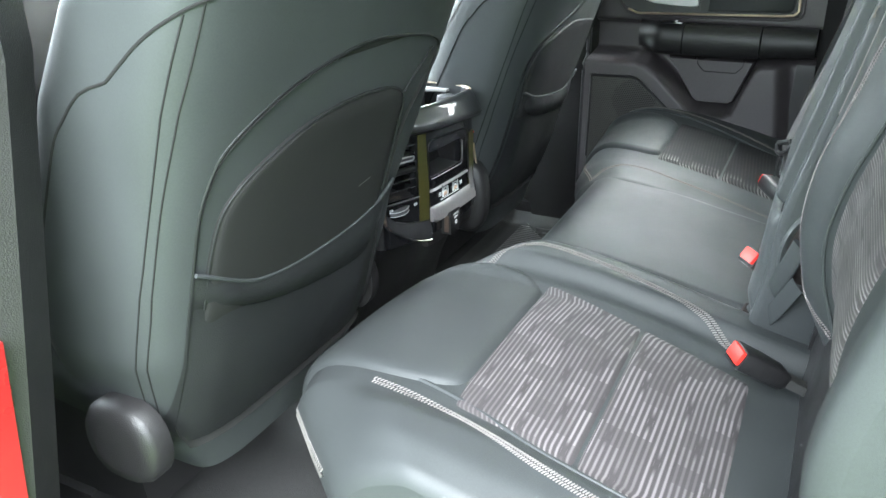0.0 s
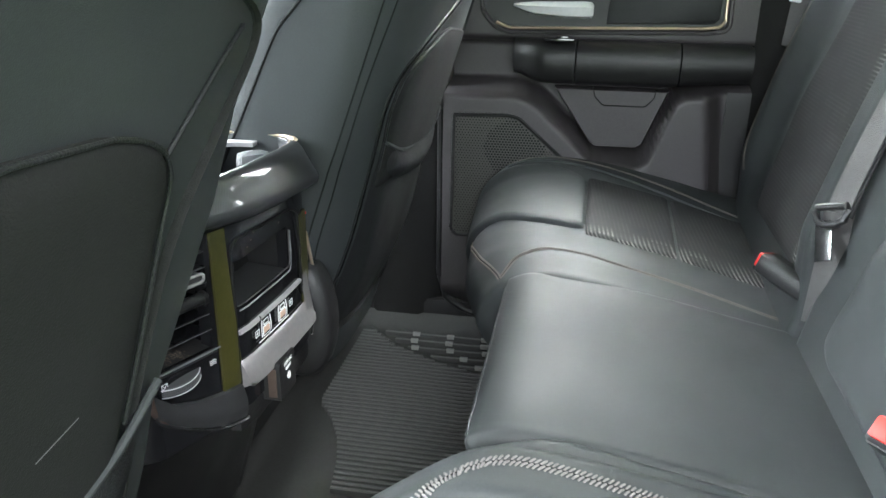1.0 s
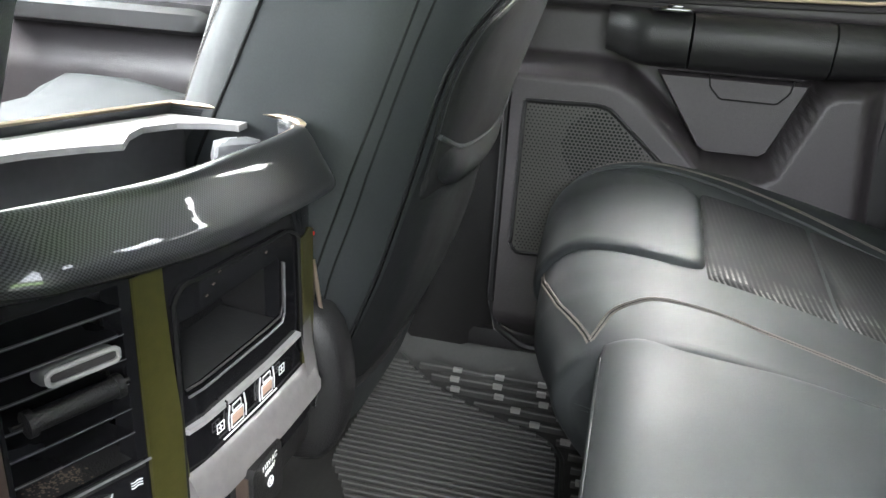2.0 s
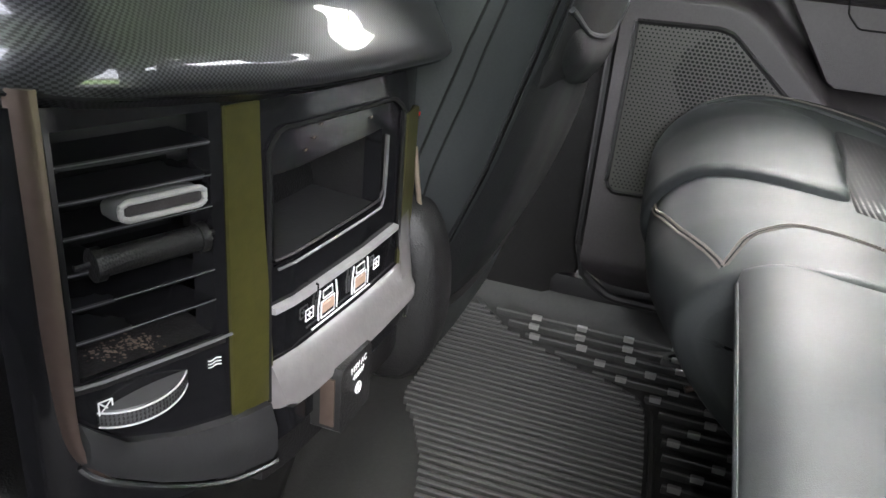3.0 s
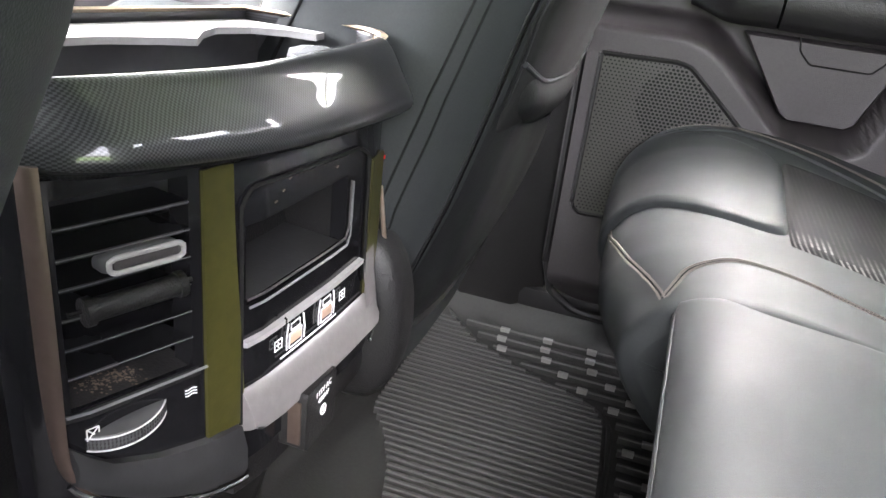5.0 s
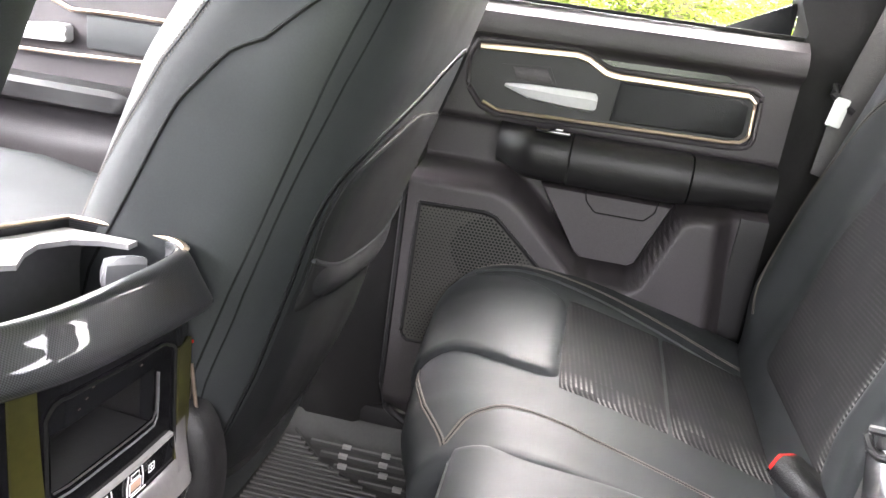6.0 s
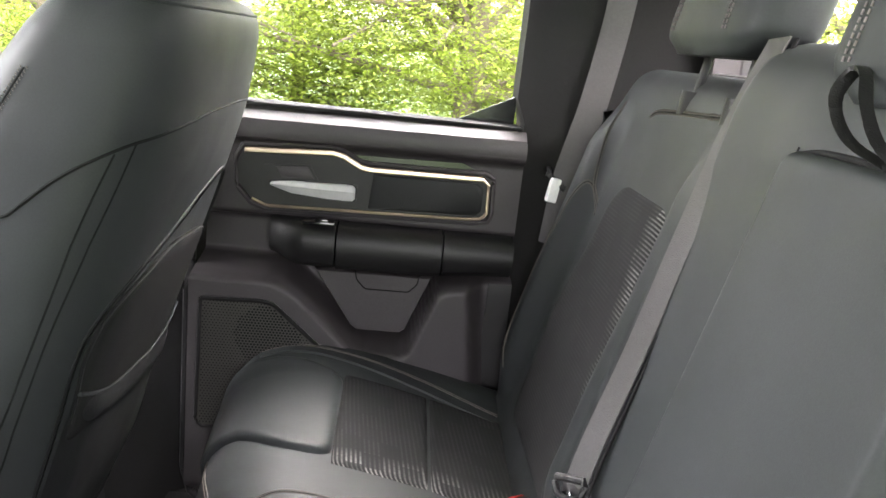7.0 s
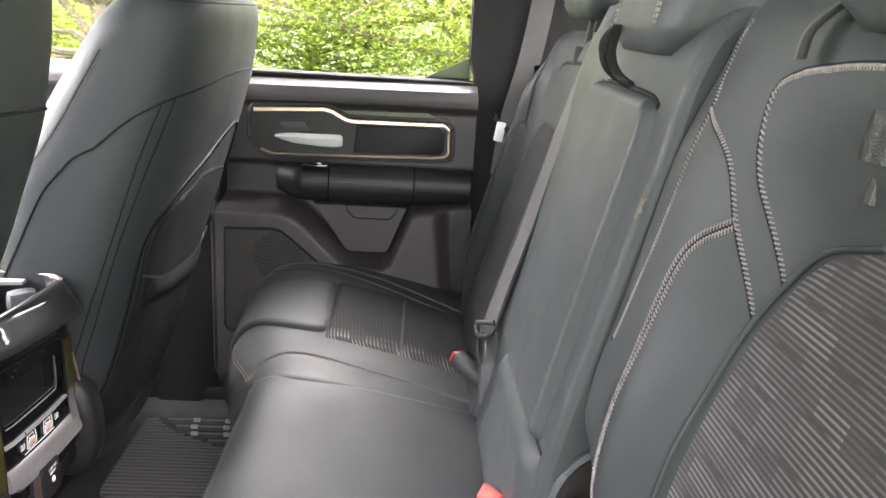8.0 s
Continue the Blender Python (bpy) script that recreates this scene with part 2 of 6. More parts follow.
def even(pts, n):
    pts = [Vector(q) for q in pts]
    acc = [0.0]
    for a, b in zip(pts, pts[1:]):
        acc.append(acc[-1] + (b - a).length)
    res, i = [], 0
    for k in range(n):
        s = acc[-1] * k / (n - 1)
        while i < len(pts) - 2 and acc[i + 1] < s:
            i += 1
        w = (s - acc[i]) / max(1e-9, acc[i + 1] - acc[i])
        res.append(pts[i].lerp(pts[i + 1], min(1, max(0, w))))
    return res


def step(a, b, x):
    t = min(1.0, max(0.0, (x - a) / (b - a)))
    return t * t * (3 - 2 * t)


def interp(table, x):
    if x <= table[0][0]:
        return table[0][1]
    for (a, p), (b, q) in zip(table, table[1:]):
        if x <= b:
            return p + (q - p) * (x - a) / (b - a)
    return table[-1][1]


def smooth(table, x):
    """Value of a smooth curve through (x, value) pairs."""
    if x <= table[0][0]:
        return table[0][1]
    if x >= table[-1][0]:
        return table[-1][1]
    n = len(table)
    i = max(k for k in range(n - 1) if table[k][0] <= x)
    slope = lambda k: (table[min(n - 1, k + 1)][1] - table[max(0, k - 1)][1]) / (table[min(n - 1, k + 1)][0] - table[max(0, k - 1)][0])
    (a, p), (b, q) = table[i], table[i + 1]
    h, t = b - a, (x - a) / (b - a)
    return p * (1 + 2 * t) * (1 - t) ** 2 + slope(i) * h * t * (1 - t) ** 2 + q * t * t * (3 - 2 * t) + slope(i + 1) * h * t * t * (t - 1)


def sheet(fn, us, vs):
    """Verts and faces of the surface fn(u, v)."""
    v = [fn(a, b) for b in vs for a in us]
    n = len(us)
    f = [(j * n + i, j * n + i + 1, (j + 1) * n + i + 1, (j + 1) * n + i) for j in range(len(vs) - 1) for i in range(n - 1)]
    return v, f


def span(a, b, n):
    return [a + (b - a) * i / (n - 1) for i in range(n)]


def normal_of(fn, u, v, e=0.004):
    a = Vector(fn(u + e, v)) - Vector(fn(u - e, v))
    b = Vector(fn(u, v + e)) - Vector(fn(u, v - e))
    n = a.cross(b)
    return n.normalized() if n.length > 1e-12 else Vector((0, 0, 1))


def lifted(fn, flip=1):
    """fn with a height h above its surface."""
    return lambda u, v, h: Vector(fn(u, v)) + normal_of(fn, u, v) * (h * flip)


def panel(name, up, lo, hi, v0, v1, mat, parent, puff=0.004, sink=0.002, nu=28, nv=36, label="", corner=0.0, crisp=9):
    """A padded panel on a surface, between u = lo(v) and hi(v), its edges tucked into the seams."""
    v, f = [], []
    for j in range(nv):
        b = j / (nv - 1)
        vv = v0 + (v1 - v0) * b
        for i in range(nu):
            a = i / (nu - 1)
            e = min(1.0, crisp * min(a, 1 - a)) * min(1.0, crisp * min(b, 1 - b))
            h = -sink + (puff + sink) * math.sqrt(max(0.0, 1 - (1 - e) ** 2))
            c = clip01((b - 1 + 2.2 * corner) / (2.2 * corner)) if corner else 0.0
            cut = corner * (1 - math.sqrt(1 - c * c))
            v.append(up(lo(vv) + (hi(vv) - lo(vv)) * (cut + (1 - 2 * cut) * a), vv, h))
    f = [(j * nu + i, j * nu + i + 1, (j + 1) * nu + i + 1, (j + 1) * nu + i) for j in range(nv - 1) for i in range(nu - 1)]
    return part(name, mesh(name, v, f, mat), parent, label)


def path_on(up, uv, h, n):
    """A line on a surface through the given (u, v), at height h."""
    return [up(p.x, p.y, h) for p in spline([(a, b, 0) for a, b in uv], n)]


def stitches(soup, pts, length=0.0042, gap=0.0014, r=0.0010):
    """A row of thread stitches along a line."""
    total = sum((b - a).length for a, b in zip(pts, pts[1:]))
    k = max(2, int(total / (length + gap)))
    q = even(pts, k * 3 + 1)
    for i in range(k):
        soup.tube([q[3 * i], q[3 * i + 2]], r, 5)


def clip01(x):
    return min(1.0, max(0.0, x))


# ---------------------------------------------------------------- ground, trees, cab shell
GROUND = -0.78


def ground():
    v, f = sheet(lambda a, b: (a, b, GROUND + (0.12 * math.sin(a * 0.31) * math.cos(b * 0.23) if abs(a) + abs(b) > 12 else 0)), [-400, -120, -60] + span(-40, 40, 33) + [60, 120, 400], [-400, -120, -60] + span(-40, 40, 33) + [60, 120, 400])
    tagged(new("ground", mesh("ground", v, f, GRASS)), "short green grass under an overcast sky", "ground", kind="structure")


LEAF = bpy.data.materials.new("spring_leaves")
LEAF.use_nodes = True


def leaf_nodes():
    n, l = LEAF.node_tree.nodes, LEAF.node_tree.links
    b = n["Principled BSDF"]
    geo = n.new("ShaderNodeNewGeometry")
    ramp = n.new("ShaderNodeValToRGB")
    ramp.color_ramp.elements[0].color = (0.170, 0.225, 0.033, 1)
    ramp.color_ramp.elements[1].color = (0.255, 0.306, 0.066, 1)
    l.new(geo.outputs["Random Per Island"], ramp.inputs[0])
    l.new(ramp.outputs[0], b.inputs["Base Color"])
    b.inputs["Roughness"].default_value = 0.6
    tr = n.new("ShaderNodeBsdfTranslucent")
    l.new(ramp.outputs[0], tr.inputs["Color"])
    mix = n.new("ShaderNodeMixShader")
    mix.inputs[0].default_value = 0.82
    l.new(b.outputs[0], mix.inputs[1])
    l.new(tr.outputs[0], mix.inputs[2])
    l.new(mix.outputs[0], n["Material Output"].inputs["Surface"])


leaf_nodes()


def tree(x, y, height, width, seed, count):
    rnd = random.Random(seed)
    t = thing("tree", "broad leafy tree in fresh yellow-green spring foliage", "tree", "trees beside the truck", at=(x, y, GROUND))
    wood, tips = Soup(), []
    lean = rnd.uniform(-0.3, 0.3)
    trunk = [Vector((lean * k * k, 0.2 * lean * k, height * 0.5 * k)) for k in span(0, 1, 7)]
    for i in range(6):
        wood.tube(trunk[i:i + 2], 0.16 * (1 - 0.12 * i) * height / 7, 8)
    for i in range(38):
        low = i >= 24
        a = trunk[1 + i % 2] if low else trunk[1 + i % 6]
        ang, out = rnd.uniform(0, 6.28), width * rnd.uniform(0.24, 0.5)
        end = a + Vector((math.cos(ang) * out, math.sin(ang) * out, height * (rnd.uniform(-0.06, 0.10) if low else rnd.uniform(-0.16, 0.42))))
        mid = a.lerp(end, 0.5) + Vector((0, 0, 0.08 * height * rnd.uniform(-0.4, 1)))
        limb = spline([a, mid, end], 7)
        for k in range(6):
            wood.tube(limb[k:k + 2], 0.055 * (1 - 0.14 * k) * height / 7, 6)
        tips += [limb[3], limb[4], limb[5], limb[6], end + Vector((rnd.uniform(-1, 1), rnd.uniform(-1, 1), rnd.uniform(-0.3, 0.9))) * width * 0.09]
    part("trunk", wood.mesh("trunk", BARK), t)
    clumps = []
    for p in tips:
        for k in range(3):
            clumps.append((p + Vector((rnd.gauss(0, 1), rnd.gauss(0, 1), rnd.gauss(0, 0.8))) * width * 0.075, width * rnd.uniform(0.05, 0.11)))
    v, f = [], []
    for i in range(int(1.4 * count)):
        c, r = clumps[rnd.randrange(len(clumps))]
        p = c + Vector((rnd.gauss(0, 1), rnd.gauss(0, 1), rnd.gauss(0, 0.75))) * r * 0.7
        s = rnd.uniform(0.026, 0.058)
        q = Euler((rnd.uniform(-0.6, 0.6), rnd.uniform(-0.6, 0.6), rnd.uniform(0, 6.28))).to_matrix()
        k = len(v)
        v += [p + q @ Vector(w) * s for w in ((-1, 0, 0), (0, -0.45, 0.08), (1, 0, 0), (0, 0.45, 0.08))]
        f.append((k, k + 1, k + 2, k + 3))
    me = bpy.data.meshes.new("crown")
    me.from_pydata([tuple(p) for p in v], [], f)
    me.materials.append(LEAF)
    part("crown", me, t)


def shell():
    """Floor, walls, roof and pillars of the cab."""
    s = Soup()
    v, f = sheet(lambda a, b: (a, b, (0.06 * (step(-0.30, -0.16, a) - step(-0.06, 0.08, a))) * step(-0.75, -0.05, b) - 0.012 + 0.02 * max(0, b - 0.6)), span(-1.03, 0.92, 49), span(-0.95, 1.5, 40))
    s.add(v, f)
    tagged(new("floor", s.mesh("floor", CARPET)), "black carpeted cab floor with a low tunnel hump", "floor", kind="structure")
    w = Soup().box((-0.06, -0.97, 0.45), (1.98, 0.10, 0.94), bevel=0.01).box((-0.06, -0.97, 1.30), (1.98, 0.10, 0.10), bevel=0.01)
    w.box((-0.95, -0.97, 1.08), (0.18, 0.10, 0.36)).box((0.84, -0.97, 1.08), (0.18, 0.10, 0.36))
    tagged(new("wall_back", w.mesh("wall_back", PLASTIC_SOFT)), "dark trimmed rear cab wall around a wide window", "wall", kind="structure")
    r = Soup()
    v, f = sheet(lambda a, b: (a, b, 1.27 + 0.05 * (1 - ((a + 0.06) / 1.0) ** 2) - 0.10 * step(0.75, 1.4, b)), span(-1.04, 0.92, 15), span(-1.02, 0.95, 20))
    r.add(v, f).add([(p[0], p[1], p[2] + 0.05) for p in v], f)
    tagged(new("ceiling", r.mesh("ceiling", HEADLINER)), "pale grey fabric headliner", "ceiling", kind="structure")
    # dashboard and firewall
    d = Soup().loft([[(x, y, z) for y, z in ((1.45, 0.0), (1.15, 0.02), (1.02, 0.30), (0.98, 0.55), (1.05, 0.72), (1.50, 0.80))] for x in span(-1.02, 0.90, 12)])
    tagged(new("wall_front", d.mesh("wall_front", PLASTIC)), "black dashboard closing the cab", "dashboard", kind="structure")


def glass_mat():
    m = bpy.data.materials.new("tinted_glass")
    m.use_nodes = True
    b = m.node_tree.nodes["Principled BSDF"]
    b.inputs["Base Color"].default_value = (0.93, 0.96, 0.94, 1)
    b.inputs["Roughness"].default_value = 0.0
    b.inputs["Transmission Weight"].default_value = 1.0
    b.inputs["IOR"].default_value = 1.05
    return m


GLASS = glass_mat()


def pane(name, outline, d, label):
    o = part(name, Soup().prism(outline, d).mesh(name, GLASS, smooth=False), None)
    o.visible_shadow = False
    return tagged(o, label, "window", kind="structure")


# lines of the rear door, as (y, z)
LOW = [(-0.70, 0.528), (-0.61, 0.528), (-0.515, 0.520), (-0.499, 0.512), (-0.458, 0.402), (-0.440, 0.390), (-0.378, 0.388), (-0.358, 0.395), (-0.262, 0.486), (-0.235, 0.503), (-0.205, 0.511), (0.10, 0.508)]


def door_x(y, z):
    """Inner face of the right doors."""
    x = 0.795
    x -= 0.020 * step(0.722, 0.738, z) * (1 - step(0.752, 0.79, z))
    x += 0.075 * step(0.765, 0.785, z)
    low = step(0.012, -0.012, z - interp(LOW, y))
    deep = 0.085 - 0.045 * step(-0.545, -0.585, y + 0.12 * (0.5 - z))
    x -= deep * low
    if z < 0.52:
        x += 0.06 * step(0.12, 0.04, z)
    x += 0.035 * step(0.60, 0.585, z) * (1 - low)
    return x


def rear_door():
    d = thing("door_1", "closed black rear door with champagne trim, armrest and speaker", "door", kind="structure", at=(0.8, -0.35, 0.06))
    d.matrix_world = Matrix()
    ys, zs = span(-0.632, -0.078, 112), span(0.055, 0.786, 148)

    def skin(a, b):
        # rounded lower front corner
        r = 0.06
        if a > -0.078 - r and b < 0.055 + r:
            p = Vector((a + 0.078 + r, b - 0.055 - r))
            if p.length > r:
                p = p.normalized() * r
                a, b = p.x - 0.078 - r, p.y + 0.055 + r
        return (door_x(a, b), a, b)
    v, f = sheet(skin, ys, zs)
    part("panel", mesh("panel", v, f, PLASTIC_SOFT), d, "dark grey moulded door panel")
    back = Soup().box((0.90, -0.355, 0.405), (0.05, 0.55, 0.70), bevel=0.01)
    part("outer_skin", back.mesh("outer_skin", RED_PAINT), d, "red painted door skin")
    # roll under the window
    roll = Soup().loft([[(x, y, z + 0.012 * (-(y + 0.35))) for x, z in ((0.87, 0.775), (0.80, 0.782), (0.778, 0.768), (0.772, 0.750), (0.776, 0.736), (0.80, 0.728), (0.87, 0.728))] for y in span(-0.63, -0.08, 12)])
    part("belt_roll", roll.mesh("belt_roll", PLASTIC_SOFT), d, "padded roll under the window")
    part("window_felt", Soup().box((0.836, -0.350, 0.789), (0.068, 0.545, 0.006), bevel=0.002).mesh("window_felt", SEAM), d, "black felt strip under the glass")
    # bezel: recess with champagne lines
    def on(y, z, x):
        return (x, y, z)
    rim = [(-0.150, 0.712), (-0.300, 0.720), (-0.318, 0.716), (-0.350, 0.699), (-0.366, 0.697), (-0.560, 0.699), (-0.572, 0.690), (-0.574, 0.640), (-0.566, 0.629), (-0.540, 0.626), (-0.190, 0.618), (-0.165, 0.628), (-0.142, 0.655), (-0.138, 0.690)]
    part("bezel", Soup().prism([on(y, z, 0.790) for y, z in rim], (-0.010, 0, 0)).mesh("bezel", PLASTIC), d, "black bezel around the handle")
    lipline = [(y - 0.010 if y < -0.45 else y + 0.004, z + (0.009 if z > 0.66 else -0.008)) for y, z in rim]
    part("bezel_lip", Soup().tube([on(p.x, p.y, 0.788) for p in even([(*p, 0) for p in lipline + lipline[:1]], 120)], 0.0045, 8).mesh("bezel_lip", PLASTIC_SOFT), d, "rounded lip around the bezel")
    up = Soup().tube([on(y, z, 0.777) for y, z in even([(*p, 0) for p in rim[:6]], 40) and [(p.x, p.y) for p in even([(*p, 0) for p in rim[:6]], 40)]], 0.0030, 8, ry=0.0052)
    part("trim_line", up.mesh("trim_line", GOLD), d, "champagne upper trim line")
    dn = Soup().tube([on(p.x, p.y, 0.777) for p in even([(*p, 0) for p in rim[5:12]], 60)], 0.0030, 8)
    part("trim_line", dn.mesh("trim_line", GOLD), d, "champagne lower trim line")
    pad = Soup().prism([on(y, z, 0.781) for y, z in ((-0.372, 0.690), (-0.552, 0.692), (-0.563, 0.683), (-0.563, 0.643), (-0.553, 0.634), (-0.366, 0.630))], (-0.010, 0, 0), 0.06)
    part("insert_pad", pad.mesh("insert_pad", LEATHER_SOFT), d, "dark padded insert between the trim lines")
    slot = Soup().prism([on(y, z, 0.794) for y, z in ((-0.335, 0.718), (-0.525, 0.722), (-0.548, 0.712), (-0.372, 0.703))], (-0.004, 0, 0))
    part("gloss_strip", slot.mesh("gloss_strip", PIANO), d, "gloss black strip above the trim")
    # handle
    hnd = Soup().loft([[(0.775 - dx, y, z) for dx, z in ((0.0, zc - h), (0.016, zc - h * 0.7), (0.020, zc + h * 0.4), (0.012, zc + h), (0.0, zc + h))] for y, zc, h in ((-0.198, 0.660, 0.002), (-0.212, 0.658, 0.006), (-0.235, 0.655, 0.011), (-0.29, 0.653, 0.014), (-0.325, 0.653, 0.015), (-0.338, 0.653, 0.014), (-0.342, 0.653, 0.009))])
    part("handle", hnd.mesh("handle", HANDLE), d, "satin chrome pull handle")
    cup = Soup().prism([on(y, z, 0.779) for y, z in ((-0.185, 0.690), (-0.262, 0.696), (-0.278, 0.668), (-0.345, 0.668), (-0.345, 0.634), (-0.225, 0.632), (-0.200, 0.648))], (-0.002, 0, 0))
    part("handle_recess", cup.mesh("handle_recess", PLASTIC), d, "dark recess behind the handle")
    plate = Soup().prism([on(y, z, 0.7765) for y, z in ((-0.205, 0.688), (-0.258, 0.692), (-0.270, 0.672), (-0.215, 0.670))], (-0.0025, 0, 0), 0.08)
    part("recess_plate", plate.mesh("recess_plate", PLASTIC_SOFT, angle=40), d)
    low_end = Soup().add(*sheet(lambda a, b: (door_x(-0.61, b) - 0.003 + 0.02 * step(0.98, 1.0, a), -0.632 + (0.046 + 0.02 * (0.5 - b)) * a, b), span(0, 1, 12), span(0.10, 0.518, 30)))
    part("lower_end", low_end.mesh("lower_end", PLASTIC), d, "black rear end of the lower door panel")
    # armrest in three pieces
    def arm(y0, y1, proud, name, label, mat=PLASTIC):
        rings = []
        for y in span(y0, y1, 12):
            e = step(-0.195, -0.26, y)
            x1 = 0.735 - proud + 0.032 * (1 - e)
            zt, zb = 0.600 - 0.002 * e, 0.523 + 0.014 * (1 - e) + 0.010 * step(-0.45, -0.62, y)
            rings.append([(0.80, y, zt), (x1 + 0.02, y, zt), (x1 + 0.004, y, zt - 0.012), (x1, y, zt - 0.03), (x1 + 0.004, y, zb + 0.012), (x1 + 0.02, y, zb), (0.80, y, zb)])
        part(name, Soup().loft(rings).mesh(name, mat, angle=50), d, label)
    arm(-0.200, -0.315, 0.0, "armrest_front", "front end of the armrest")
    arm(-0.3185, -0.500, 0.004, "armrest_pad", "padded middle of the armrest")
    arm(-0.5035, -0.625, 0.0, "armrest_rear", "rear end of the armrest")
    sw = Soup().box((0.752, -0.285, 0.602), (0.022, 0.055, 0.006), bevel=0.002).box((0.750, -0.29, 0.606), (0.010, 0.022, 0.006), bevel=0.002)
    part("window_switch", sw.mesh("window_switch", GLOSS), d)
    # pocket insert
    pk = Soup().prism([on(y, z, 0.806) for y, z in ((-0.280, 0.512), (-0.350, 0.409), (-0.362, 0.401), (-0.441, 0.401), (-0.452, 0.408), (-0.492, 0.512))], (-0.026, 0, 0), 0.05)
    part("pocket_insert", pk.mesh("pocket_insert", PLASTIC_SOFT), d)
    nt = Soup().tube([on(p.x, p.y, 0.779) for p in even([(-0.352, 0.515, 0), (-0.356, 0.497, 0), (-0.372, 0.481, 0), (-0.450, 0.481, 0), (-0.465, 0.497, 0), (-0.468, 0.515, 0)], 30)], 0.0012, 5)
    part("pocket_seam", nt.mesh("pocket_seam", SEAM), d)
    # speaker grille
    g = [(-0.100, 0.465), (-0.205, 0.468), (-0.222, 0.463), (-0.322, 0.376), (-0.36, 0.30), (-0.36, 0.235), (-0.105, 0.228), (-0.097, 0.240)]
    part("speaker_grille", Soup().prism([on(y, z, door_x(-0.2, 0.3) + 0.002) for y, z in g], (-0.008, 0, 0)).mesh("speaker_grille", GRILLE), d, "black perforated speaker grille")
    bars = Soup()
    x0 = door_x(-0.2, 0.3) - 0.0065
    for k in range(48):
        z = 0.237 + k * 0.0049
        hi = -0.102
        lo = -0.356 if z < 0.30 else max(-0.356, interp([(0.30, -0.356), (0.376, -0.318), (0.463, -0.218), (0.468, -0.203)], z))
        for j in range(int((hi - lo) / 0.0057)):
            y = hi - 0.003 - 0.0057 * (j + 0.5 * (k % 2))
            r = 0.0022 if math.hypot(y + 0.215, z - 0.405) < 0.056 else 0.0014
            if y - 0.003 > lo:
                bars.add([(x0, y + r * math.cos(a), z + 0.9 * r * math.sin(a)) for a in span(0, 5.236, 6)], [tuple(range(6))])
    part("grille_holes", bars.mesh("grille_holes", SEAM, smooth=False), d)
    part("grille_rim", Soup().tube([on(p.x, p.y, door_x(-0.2, 0.3) - 0.004) for p in even([(*p, 0) for p in g + g[:1]], 90)], 0.004, 6).mesh("grille_rim", PLASTIC), d)
    seal = even([(-0.070, 0.78, 0), (-0.070, 0.13, 0), (-0.085, 0.075, 0), (-0.13, 0.047, 0), (-0.50, 0.045, 0)], 70)
    part("door_seal", Soup().tube([(0.765 - 0.03 * (p.y < 0.5), p.x, p.y) for p in seal], 0.007, 8).mesh("door_seal", PLASTIC), d, "black rubber door seal")
    return d


